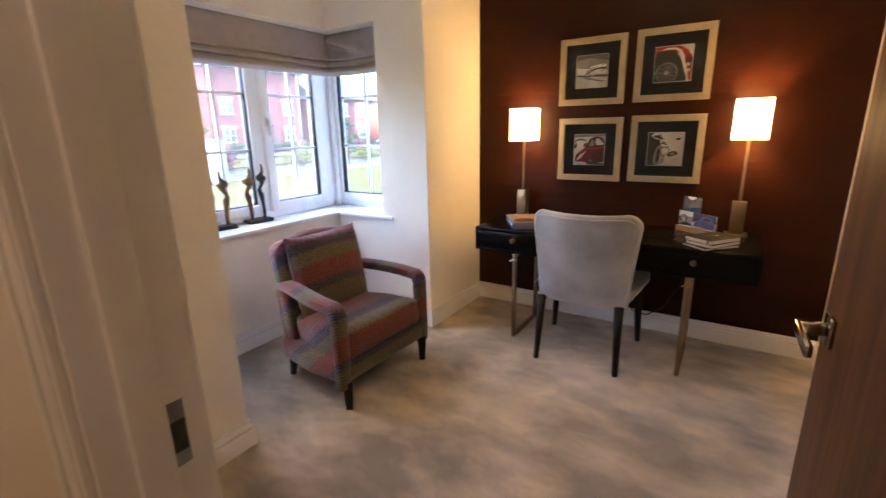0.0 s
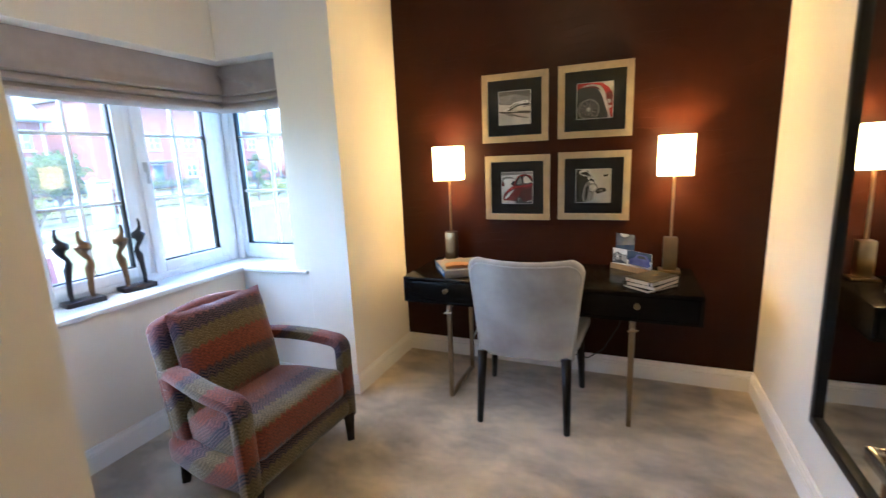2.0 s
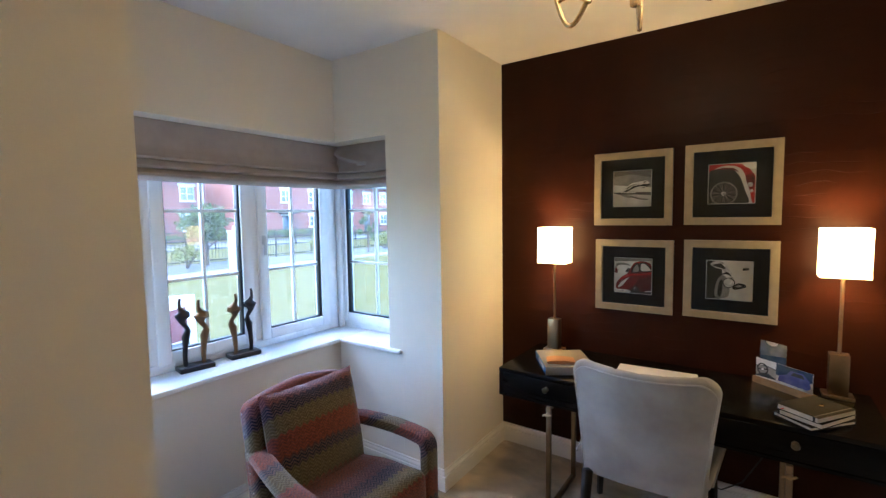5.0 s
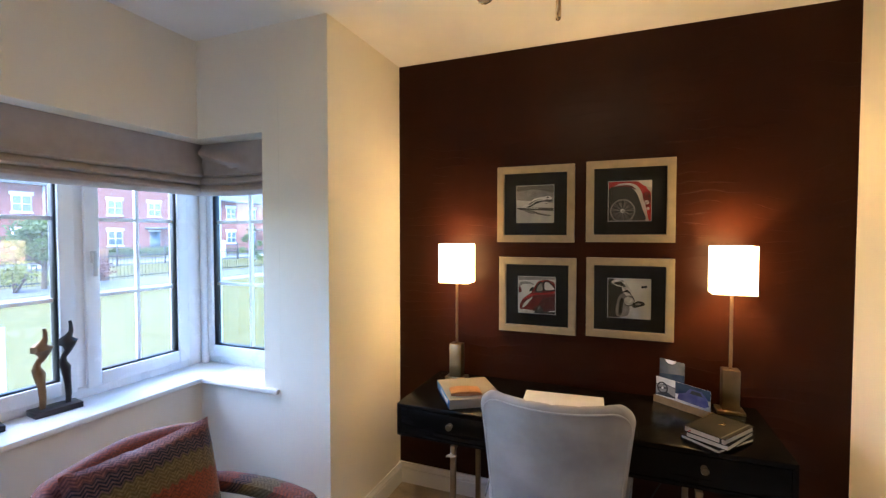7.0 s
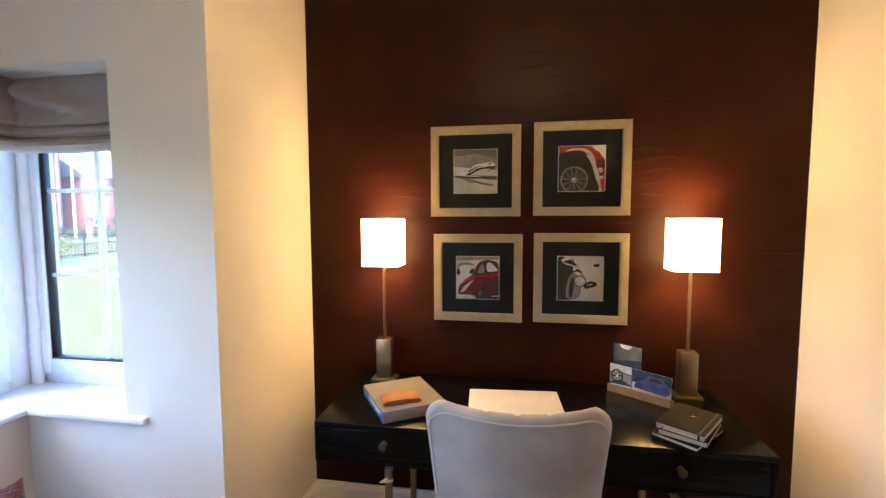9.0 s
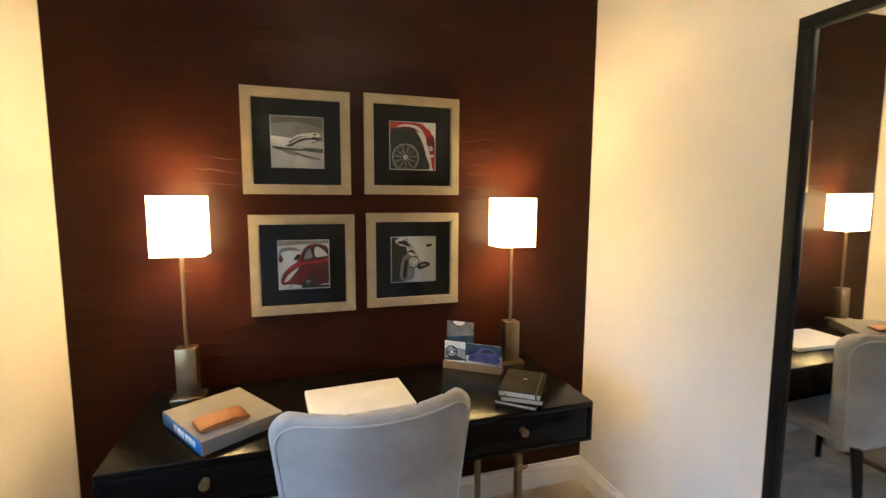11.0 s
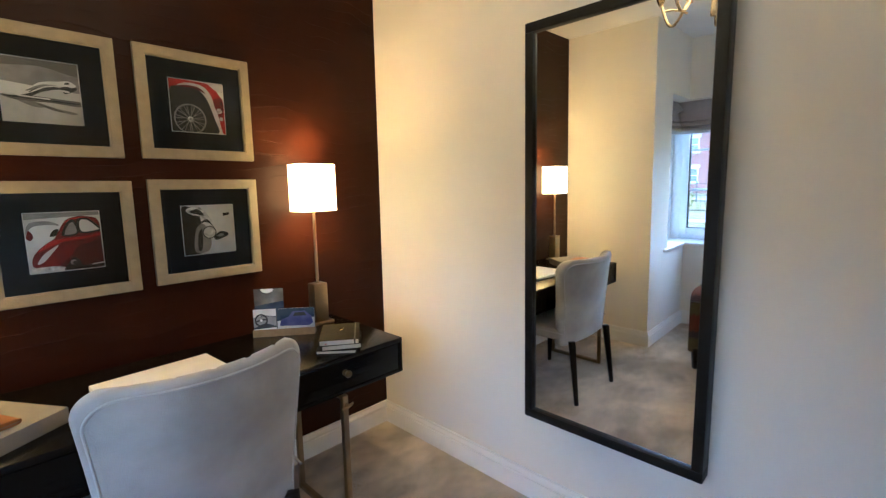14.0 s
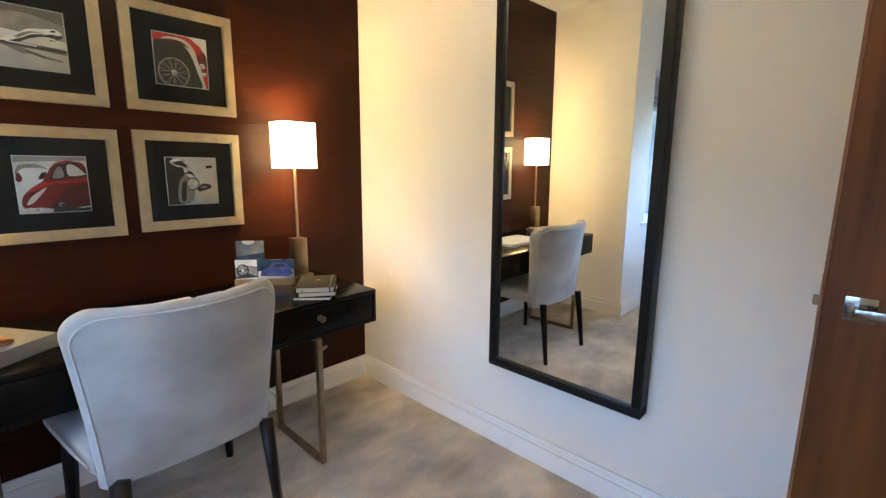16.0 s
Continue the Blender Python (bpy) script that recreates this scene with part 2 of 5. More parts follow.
GOLD = material("polished_gold", (0.78, 0.62, 0.36), 0.2, 1.0, second=(0.7, 0.54, 0.3), scale=20)
BLACKWOOD = material("black_stained_oak", (0.0042, 0.0036, 0.0033), 0.21, spec=0.13, second=(0.006, 0.0052, 0.0048), scale=3, bump=0.04, bump_scale=30, stretch=(1.2, 14, 14), rough_var=0.04)
LEGWOOD = material("wenge_leg", (0.008, 0.0055, 0.0048), 0.42, spec=0.22, second=(0.012, 0.008, 0.0066), scale=4, bump=0.1, bump_scale=40, stretch=(12, 12, 1))
MIRROR_FRAME = material("black_mirror_frame", (0.009, 0.008, 0.0075), 0.42, spec=0.2, second=(0.011, 0.0095, 0.009), scale=9, bump=0.12, bump_scale=60)
SILVERING = material("mirror_silvering", (0.86, 0.875, 0.87), 0.0, 1.0, second=(0.86, 0.875, 0.87), rough_var=0.0)
VELVET = material("pale_grey_velvet", (0.43, 0.41, 0.385), 0.85, second=(0.34, 0.325, 0.305), scale=4.5, bump=0.18, bump_scale=300, sheen=0.4, spec=0.15, stains=0.45, stain_scale=4.5)
PIPING = material("grey_velvet_piping", (0.43, 0.415, 0.395), 0.8, bump=0.2, bump_scale=300, sheen=0.35)
BLIND = material("taupe_blind_linen", (0.41, 0.35, 0.33), 0.9, second=(0.37, 0.315, 0.295), scale=14, bump=0.25, bump_scale=380, sheen=0.3, spec=0.2)
FRAME_SILVER = material("champagne_frame_leaf", (0.34, 0.275, 0.175), 0.50, 0.4, second=(0.29, 0.235, 0.15), scale=30, bump=0.08, bump_scale=150)
MAT_BOARD = material("charcoal_mat_board", (0.019, 0.0205, 0.025), 0.8, bump=0.06, spec=0.2, bump_scale=300)
PIC_GLASS = pane_glass("picture_glass", ior=1.4)
# a little translucent white imitates the glare haze over the view outside
WINDOW_GLASS = pane_glass("window_glass", (0.96, 0.98, 0.98), veil=0.045)
SPACER = material("black_glazing_gasket", (0.012, 0.012, 0.013), 0.5)
SHADE = glow("lit_lamp_shade", (1.0, 0.60, 0.20), 1.45)
BOWL = glow("lit_opal_glass", (1.0, 0.74, 0.40), 0.45)
PATINA = material("dark_bronze_figure", (0.018, 0.015, 0.017), 0.32, 0.4, second=(0.03, 0.025, 0.024), scale=20)
BRONZE = material("brown_bronze_figure", (0.20, 0.115, 0.05), 0.38, 0.55, second=(0.13, 0.07, 0.03), scale=18)
LAPTOP = material("white_laptop_shell", (0.82, 0.81, 0.79), 0.4, bump=0.02)
GREY_CLOTH = material("grey_book_cloth", (0.22, 0.20, 0.175), 0.85, second=(0.195, 0.175, 0.155), scale=10, bump=0.25, bump_scale=320)
BLUE = material("blue_book_spine", (0.035, 0.17, 0.45), 0.5, second=(0.03, 0.14, 0.38))
WHITE_INK = material("white_print", (0.8, 0.8, 0.8), 0.6)
TAN = material("tan_leather", (0.33, 0.125, 0.024), 0.5, second=(0.24, 0.085, 0.017), scale=12, bump=0.2, bump_scale=160)
OLIVE_COVER = material("olive_leatherette", (0.014, 0.011, 0.0065), 0.7, spec=0.12, second=(0.011, 0.0085, 0.005), scale=15, bump=0.15, bump_scale=200)
BURGUNDY = material("burgundy_cover", (0.10, 0.012, 0.02), 0.5, bump=0.1)
PAGES = material("cream_page_block", (0.68, 0.63, 0.56), 0.9, second=(0.50, 0.46, 0.40), scale=6, stretch=(2, 2, 300))
RED_RIBBON = material("red_ribbon", (0.55, 0.02, 0.025), 0.6)
BLACK = material("black_cord", (0.012, 0.012, 0.012), 0.5)
GREY_METAL = material("brushed_steel_plate", (0.42, 0.41, 0.39), 0.35, 1.0, scale=30)

# ---------------------------------------------------------------- mesh helpers


def sharpen(bm, degrees=38):
    bm.normal_update()
    for e in bm.edges:
        e.smooth = len(e.link_faces) == 2 and e.calc_face_angle(0) < radians(degrees)


def part(name, bm, mat, parent=None, label="", smooth=True):
    """Links a bmesh as one mesh object, under a thing or a part if one is given."""
    me = bpy.data.meshes.new(name)
    if smooth:
        sharpen(bm)
    bm.to_mesh(me)
    bm.free()
    if smooth:
        me.polygons.foreach_set("use_smooth", [True] * len(me.polygons))
    for m in (mat if isinstance(mat, (list, tuple)) else [mat]):
        me.materials.append(m)
    ob = new(name, me)
    if parent:
        ob.parent = parent
    if label:
        tagged(ob, label)
    return ob


def thing(name, m, label, category, group="", kind=""):
    ob = new(name)
    ob.empty_display_size = 0.05
    ob.matrix_basis = m
    return tagged(ob, label, category, group, kind)


def box(bm, x0, x1, y0, y1, z0, z1, bevel=0.0, seg=2, m=None):
    b = bmesh.new()
    mat = Matrix.Translation(((x0 + x1) / 2, (y0 + y1) / 2, (z0 + z1) / 2)) @ Matrix.Diagonal((x1 - x0, y1 - y0, z1 - z0, 1))
    bmesh.ops.create_cube(b, size=1, matrix=mat)
    if bevel:
        bmesh.ops.bevel(b, geom=b.edges[:], offset=bevel, segments=seg, affect="EDGES", profile=0.5)
    if m is not None:
        b.transform(m)
    join(bm, b)
    return bm


def join(bm, b, index=0):
    """Adds the bmesh b to bm, and frees b."""
    b.verts.index_update()
    vs = [bm.verts.new(v.co) for v in b.verts]
    for f in b.faces:
        try:
            bm.faces.new([vs[v.index] for v in f.verts]).material_index = index or f.material_index
        except ValueError:
            pass
    b.free()


def block(*a, **k):
    return box(bmesh.new(), *a, **k)


def tube(bm, pts, radii, n=10, flat=1.0):
    """A round bar along pts; flat squeezes its section."""
    pts = [Vector(p) for p in pts]
    if not hasattr(radii, "__len__"):
        radii = [radii] * len(pts)
    rings, up = [], None
    for i, p in enumerate(pts):
        t = (pts[min(i + 1, len(pts) - 1)] - pts[max(i - 1, 0)]).normalized()
        if up is None:
            up = Vector((0, 0, 1)) if abs(t.z) < 0.9 else Vector((1, 0, 0))
        side = t.cross(up).normalized()
        up = side.cross(t).normalized()
        rings.append([bm.verts.new(p + radii[i] * (math.cos(a) * side + flat * math.sin(a) * up)) for a in (2 * math.pi * k / n for k in range(n))])
    for r, s in zip(rings, rings[1:]):
        for k in range(n):
            bm.faces.new((r[k], r[(k + 1) % n], s[(k + 1) % n], s[k]))
    bm.faces.new(rings[0][::-1])
    bm.faces.new(rings[-1])
    return bm


def lathe(bm, profile, n=24, at=(0, 0, 0)):
    """Turns a profile of (radius, height) about the upright axis."""
    c = Vector(at)
    rings = [[bm.verts.new(c + Vector((r * math.cos(2 * math.pi * k / n), r * math.sin(2 * math.pi * k / n), z))) for k in range(n)] for r, z in profile]
    for r, s in zip(rings, rings[1:]):
        for k in range(n):
            bm.faces.new((r[k], r[(k + 1) % n], s[(k + 1) % n], s[k]))
    bm.faces.new(rings[0][::-1])
    bm.faces.new(rings[-1])
    return bm


def sweep(bm, profile, path, closed=False):
    """Draws a profile of (out, up) along a level path of (x, y, z), out to the path's left; mitred at the corners."""
    pts = [Vector(p) for p in path]
    rings = []
    for i, p in enumerate(pts):
        a = (p - pts[i - 1]).normalized() if i else (pts[1] - p).normalized()
        b = (pts[i + 1] - p).normalized() if i + 1 < len(pts) else a
        na, nb = Vector((-a.y, a.x, 0)), Vector((-b.y, b.x, 0))
        mit = (na + nb).normalized()
        mit /= max(0.3, mit.dot(na))
        rings.append([bm.verts.new(p + mit * o + Vector((0, 0, u))) for o, u in profile])
    k = len(profile)
    for r, s in zip(rings, rings[1:]):
        for j in range(k):
            bm.faces.new((r[j], s[j], s[(j + 1) % k], r[(j + 1) % k]))
    bm.faces.new(rings[0])
    bm.faces.new(rings[-1][::-1])
    bmesh.ops.recalc_face_normals(bm, faces=bm.faces[:])
    return bm


def prism(bm, outline, lo, hi, m=None):
    """Raises a flat outline of (x, z) from y = lo to y = hi."""
    b = bmesh.new()
    front = [b.verts.new((x, lo, z)) for x, z in outline]
    back = [b.verts.new((x, hi, z)) for x, z in outline]
    b.faces.new(front)
    b.faces.new(back[::-1])
    for i in range(len(outline)):
        j = (i + 1) % len(outline)
        b.faces.new((front[j], front[i], back[i], back[j]))
    bmesh.ops.recalc_face_normals(b, faces=b.faces[:])
    if m is not None:
        b.transform(m)
    join(bm, b)
    return bm


def panel(us, vs, thick, holes, place):
    """A wall of that thickness over the cuts us and vs; holes are cells (i, j) left out. place turns (u, v, w) into the world."""
    bm = bmesh.new()
    seen = {}

    def vert(u, v, w):
        key = (round(u, 4), round(v, 4), round(w, 4))
        if key not in seen:
            seen[key] = bm.verts.new(place(u, v, w))
        return seen[key]

    solid = {(i, j) for i in range(len(us) - 1) for j in range(len(vs) - 1)} - set(holes)
    for i, j in solid:
        a, b, c, d = us[i], us[i + 1], vs[j], vs[j + 1]
        for w in (0, thick):
            bm.faces.new([vert(*p, w) for p in ((a, c), (b, c), (b, d), (a, d))])
        for (di, dj), (p, q) in (((-1, 0), ((a, c), (a, d))), ((1, 0), ((b, c), (b, d))), ((0, -1), ((a, c), (b, c))), ((0, 1), ((a, d), (b, d)))):
            if (i + di, j + dj) not in solid:
                bm.faces.new((vert(*p, 0), vert(*q, 0), vert(*q, thick), vert(*p, thick)))
    bmesh.ops.recalc_face_normals(bm, faces=bm.faces[:])
    return bm


def structure(name, bm, mat, label, category, smooth=False):
    return tagged(part(name, bm, mat, smooth=smooth), label, category, kind="structure")


# ---------------------------------------------------------------- the room's shell
X0, X1 = -2.2, 0.104              # side walls
Y0, Y1 = 0.95, 3.96               # door wall, dark wall
TOP = 2.65
BX, BY0, BY1 = -3.06, 1.69, 3.205   # the bay: front wall, side walls
SILL_Z, HEAD_Z = 0.80, 2.12
WX = -3.33                        # glass of the bay's front
WY0, WY1 = 1.42, 3.475            # glass of the bay's sides
JAMB_X = -2.605                   # where the side windows end
DX0, DX1, DTOP = -1.04, -0.215, 2.03

structure("floor", block(-3.45, 0.25, -1.3, 4.1, -0.12, 0.0), CARPET, "pale beige cut-pile carpet with brush marks", "carpet")
structure("ceiling", block(-3.45, 0.25, -1.3, 4.1, TOP, TOP + 0.1), CEILING, "plain white painted ceiling", "ceiling")
structure("wall_north", block(X0 - 0.1, X1 + 0.12, Y1, Y1 + 0.12, 0, TOP), PAPER, "dark brown embossed feature wallpaper", "wall")
structure("wall_east", block(X1, X1 + 0.12, Y0 - 0.004, Y1 - 0.002, 0, TOP), CREAM, "cream painted plaster wall", "wall")
structure("wall_south", panel([X0, DX0 - 0.03, DX1 + 0.03, X1], [0, DTOP + 0.03, TOP], 0.13, [(1, 0)], lambda u, v, w: (u, Y0 - w, v)), CREAM,
          "cream painted wall with the door opening", "wall")
# nib walls beside the bay, the bay's own walls
structure("wall_west_1", block(X0 - 0.3, X0, BY1, Y1 - 0.002, 0, TOP), CREAM, "cream painted pier between bay and dark wall", "wall")
structure("wall_west_2", block(X0 - 0.3, X0, Y0 - 0.13, BY0, 0, TOP), CREAM, "cream painted pier between bay and door wall", "wall")
structure("wall_bay_front", panel([BY0 - 0.34, BY1 + 0.34], [0, SILL_Z - 0.028, HEAD_Z, TOP], 0.32, [(0, 1)], lambda u, v, w: (BX - w, u, v)), CREAM,
          "cream painted bay wall below and above the window", "wall")
structure("wall_bay_north", panel([BX + 0.001, JAMB_X, X0 - 0.3005], [0, SILL_Z - 0.028, HEAD_Z, TOP], 0.32, [(0, 1)], lambda u, v, w: (u, BY1 + w, v)), CREAM,
          "cream painted side wall of the bay", "wall")
structure("wall_bay_south", panel([BX + 0.001, JAMB_X, X0 - 0.3005], [0, SILL_Z - 0.028, HEAD_Z, TOP], 0.32, [(0, 1)], lambda u, v, w: (u, BY0 - w, v)), CREAM,
          "cream painted side wall of the bay", "wall")
# the hall behind the door, closed off
structure("wall_hall", panel([-2.2, 0.22], [0, TOP], 0.1, [], lambda u, v, w: (u, -1.2 - w, v)), CREAM, "plain cream hall wall", "wall")
structure("wall_hall_west", block(-2.3, -2.2, -1.2, Y0 - 0.131, 0, TOP), CREAM, "plain cream hall wall", "wall")
structure("wall_hall_east", block(0.12, 0.22, -1.2, Y0 - 0.131, 0, TOP), CREAM, "plain cream hall wall", "wall")

SK = [(0, 0), (0.0195, 0), (0.0195, 0.086), (0.0185, 0.0885), (0.0125, 0.0895), (0.0118, 0.0925), (0.0165, 0.0945), (0.0168, 0.100), (0.0140, 0.107), (0.0095, 0.1125), (0.0068, 0.1175), (0.0068, 0.1195), (0.0100, 0.1205), (0.0100, 0.127), (0, 0.127)]


def skirting(name, path):
    structure(name, sweep(bmesh.new(), SK, path), GLOSS, "white moulded skirting board", "skirting board", smooth=True)


skirting("baseboard_1", [(X1 - 0.001, Y0, 0), (X1 - 0.001, Y1 - 0.001, 0), (X0 + 0.001, Y1 - 0.001, 0), (X0 + 0.001, BY1 - 0.001, 0), (BX + 0.001, BY1 - 0.001, 0),
                         (BX + 0.001, BY0 + 0.001, 0), (X0 + 0.001, BY0 + 0.001, 0), (X0 + 0.001, Y0 + 0.001, 0), (DX0 - 0.095, Y0 + 0.001, 0)])

# door lining, stops and architraves
lining = bmesh.new()
box(lining, DX0 - 0.03, DX0, Y0 - 0.13, Y0, 0, DTOP, 0.001)
box(lining, DX1, DX1 + 0.03, Y0 - 0.13, Y0, 0, DTOP, 0.001)
box(lining, DX0 - 0.03, DX1 + 0.03, Y0 - 0.13, Y0, DTOP, DTOP + 0.03, 0.001)
frame_1 = structure("door_frame_1", lining, GLOSS, "white painted door lining with stops and architrave", "door frame", smooth=True)
stop = bmesh.new()
box(stop, DX0, DX0 + 0.013, 0.858, 0.903, 0, DTOP, 0.002)
box(stop, DX1 - 0.013, DX1, 0.858, 0.903, 0, DTOP, 0.002)
box(stop, DX0 + 0.013, DX1 - 0.013, 0.858, 0.903, DTOP - 0.013, DTOP, 0.002)
part("door_stop", stop, GLOSS, frame_1)
for face, sgn in ((Y0, 1), (Y0 - 0.13, -1)):
    for x, s in ((DX0 - 0.008, -1), (DX1 + 0.008, 1)):
        arch = bmesh.new()
        for d0, d1, th in ((0, 0.07, 0.012), (0.006, 0.03, 0.016), (0.05, 0.068, 0.018)):
            ya, yb = sorted((face, face + sgn * th))
            xa, xb = sorted((x + s * d0, x + s * d1))
            box(arch, xa, xb, ya, yb, 0, DTOP + 0.07, 0.003)
        part("architrave", arch, GLOSS, frame_1)
    ya, yb = sorted((face, face + sgn * 0.014))
    part("architrave", block(DX0 - 0.005, DX1 + 0.005, ya, yb, DTOP + 0.008, DTOP + 0.07, 0.003), GLOSS, frame_1)
plate = block(DX0 - 0.001, DX0 + 0.0015, 0.878, 0.928, 0.965, 1.062, 0.0006)
strike = part("strike_plate", plate, GREY_METAL, frame_1, "brushed steel strike plate")
# no opening is cut: a thin black block paints the hole's dark inside
part("latch_hole_shade", block(DX0 + 0.0012, DX0 + 0.0022, 0.888, 0.926, 0.987, 1.034), BLACK, strike)

# door leaf, standing open
swing = -2.1
door = thing("door_1", pose(-0.188, 0.955, 0, 0, 0, 90 - swing), "open walnut veneer flush door with chrome lever", "door", kind="structure")
W = 0.802
part("leaf", block(0.004, W - 0.006, 0.0, 0.044, 0.008, 2.02, 0.0015), WALNUT, door)
part("lipping", block(W - 0.0058, W, 0.0, 0.044, 0.008, 2.02, 0.001), WALNUT_EDGE, door, "paler walnut edge lipping")
latch = bmesh.new()
box(latch, W - 0.001, W + 0.0012, 0.010, 0.034, 0.98, 1.10, 0.0005)
part("latch_plate", latch, BRASS, door, "brass latch plate")
part("latch_bolt", block(W, W + 0.012, 0.014, 0.030, 1.027, 1.049, 0.002), BRASS, door, "brass latch bolt")
for side, sg in (("outer", 1), ("inner", -1)):
    y0 = 0.044 if sg == 1 else 0.0

    def yy(a, b):
        p, q = y0 + sg * a, y0 + sg * b
        return (min(p, q), max(p, q))
    handle = part("door_handle", block(W - 0.096, W - 0.042, *yy(0, 0.009), 1.010, 1.064, 0.0015), CHROME, door, "chrome lever handle on a square rose")
    lever = bmesh.new()
    box(lever, W - 0.080, W - 0.058, *yy(0.009, 0.05), 1.026, 1.048, 0.004)
    box(lever, W - 0.190, W - 0.058, *yy(0.044, 0.056), 1.026, 1.048, 0.003)
    part("lever", lever, CHROME, handle)

# ---------------------------------------------------------------- bay windows
FR, ST, MU = 0.055, 0.066, 0.058


def bars(bm, lo, hi, z0, z1, put, cols=2, rows=3):
    for k in range(1, cols):
        u = lo + (hi - lo) * k / cols
        put(bm, u - 0.009, u + 0.009, -0.010, 0.010, z0, z1, 0.002)
    for k in range(1, rows):
        z = z0 + (z1 - z0) * k / rows
        put(bm, lo, hi, -0.0085, 0.0085, z - 0.009, z + 0.009, 0.002)


def one_sided(bm, way):
    """Keeps only the faces that look along way."""
    bm.normal_update()
    bmesh.ops.delete(bm, geom=[f for f in bm.faces if f.normal.dot(Vector(way)) < 0.9], context="FACES")


def light(win, put, lo, hi, inward, handle_at=None):
    """One glazed light between lo and hi: sash, gasket, six panes with glazing bars, and a handle."""
    z0, z1 = 0.910, 2.05
    sash = bmesh.new()
    for a, b, c, d in ((lo - ST, lo, z0 - ST, z1 + ST), (hi, hi + ST, z0 - ST, z1 + ST), (lo, hi, z0 - ST, z0), (lo, hi, z1, z1 + ST)):
        put(sash, a, b, -0.034, 0.045, c, d, 0.006)
    s = part("sash", sash, UPVC, win)
    gasket = bmesh.new()
    for a, b, c, d in ((lo, lo + 0.006, z0, z1), (hi - 0.008, hi, z0, z1), (lo, hi, z0, z0 + 0.006), (lo, hi, z1 - 0.006, z1)):
        put(gasket, a, b, -0.012, 0.030, c, d, 0)
    part("gasket", gasket, SPACER, s)
    gb = bmesh.new()
    bars(gb, lo, hi, z0, z1, put)
    part("glazing_bars", gb, UPVC, s)
    for i in range(2):
        for j in range(3):
            a, b = lo + (hi - lo) * i / 2, lo + (hi - lo) * (i + 1) / 2
            c, d = z0 + (z1 - z0) * j / 3, z0 + (z1 - z0) * (j + 1) / 3
            p = bmesh.new()
            put(p, a + 0.001, b - 0.001, -0.003, 0.003, c + 0.001, d - 0.001, 0)
            one_sided(p, inward)
            part("pane", p, WINDOW_GLASS, s, smooth=False).visible_shadow = False
    if handle_at:
        h = bmesh.new()
        u = handle_at
        put(h, u - 0.013, u + 0.013, 0.045, 0.058, 1.455, 1.515, 0.004)
        put(h, u - 0.009, u + 0.009, 0.058, 0.072, 1.39, 1.505, 0.004)
        part("window_handle", h, HANDLE, win, "pale grey window handle")


def put_front(bm, a, b, c, d, e, f, bev):
    box(bm, WX + c, WX + d, a, b, e, f, bev)


def put_north(bm, a, b, c, d, e, f, bev):
    box(bm, a, b, WY1 - d, WY1 - c, e, f, bev)


def put_south(bm, a, b, c, d, e, f, bev):
    box(bm, a, b, WY0 + c, WY0 + d, e, f, bev)


def outer_frame(win, put, lo, hi, mullions, end=FR):
    fr = bmesh.new()
    for a, b, c, d in ((lo, lo + FR, SILL_Z, HEAD_Z + 0.02), (hi - end, hi, SILL_Z, HEAD_Z + 0.02), (lo + FR, hi - end, SILL_Z, SILL_Z + FR), (lo + FR, hi - end, HEAD_Z - 0.02, HEAD_Z + 0.02),
                       *((m - MU / 2, m + MU / 2, SILL_Z + FR, HEAD_Z - 0.02) for m in mullions)):
        put(fr, a, b, -0.035, 0.030, c, d, 0.004)
    part("window_frame", fr, UPVC, win)


win1 = thing("window_1", pose(0, 0, 0), "white bay window of three six-pane lights", "window", kind="structure")
outer_frame(win1, put_front, 1.485, 3.41, (2.138, 2.740), 0.09)
light(win1, put_front, 1.612, 2.045, (1, 0, 0), 2.08)
light(win1, put_front, 2.222, 2.652, (1, 0, 0))
light(win1, put_front, 2.828, 3.253, (1, 0, 0), 2.794)
win2 = thing("window_2", pose(0, 0, 0), "white side window of the bay with six panes", "window", kind="structure")
outer_frame(win2, put_north, -3.32, -2.55, ())
light(win2, put_north, -3.225, -2.68, (0, -1, 0))
win3 = thing("window_3", pose(0, 0, 0), "white side window of the bay with six panes", "window", kind="structure")
outer_frame(win3, put_south, -3.32, -2.55, ())
light(win3, put_south, -3.225, -2.68, (0, 1, 0))
post = bmesh.new()
for y in (3.41, 1.42):
    box(post, WX - 0.04, WX + 0.05, y, y + 0.065, SILL_Z, HEAD_Z + 0.02, 0.006)
    tube(post, [(WX + 0.05, y + (0.012 if y > 2 else 0.053), SILL_Z), (WX + 0.05, y + (0.012 if y > 2 else 0.053), HEAD_Z)], 0.022, 12)
part("corner_post", post, UPVC, win1)
# one board, three sides, with a rounded nose and small horns past the jambs
board = bmesh.new()
z0, z1 = SILL_Z - 0.026, SILL_Z
box(board, WX - 0.02, BX + 0.028, BY0 - 0.27, BY1 + 0.27, z0, z1, 0.006, 3)
for y, s in ((BY1, 1), (BY0, -1)):
    ya, yb = sorted((y - s * 0.028, y + s * 0.275))
    box(board, BX + 0.0285, JAMB_X, ya, yb, z0, z1, 0.006, 3)
    ya, yb = sorted((y - s * 0.028, y - s * 0.0005))
    box(board, JAMB_X - 0.01, JAMB_X + 0.10, ya, yb, z0 + 0.0005, z1 - 0.0005, 0.006, 3)
structure("window_sill", board, SILL, "white window board that runs round the bay", "window sill", smooth=True)


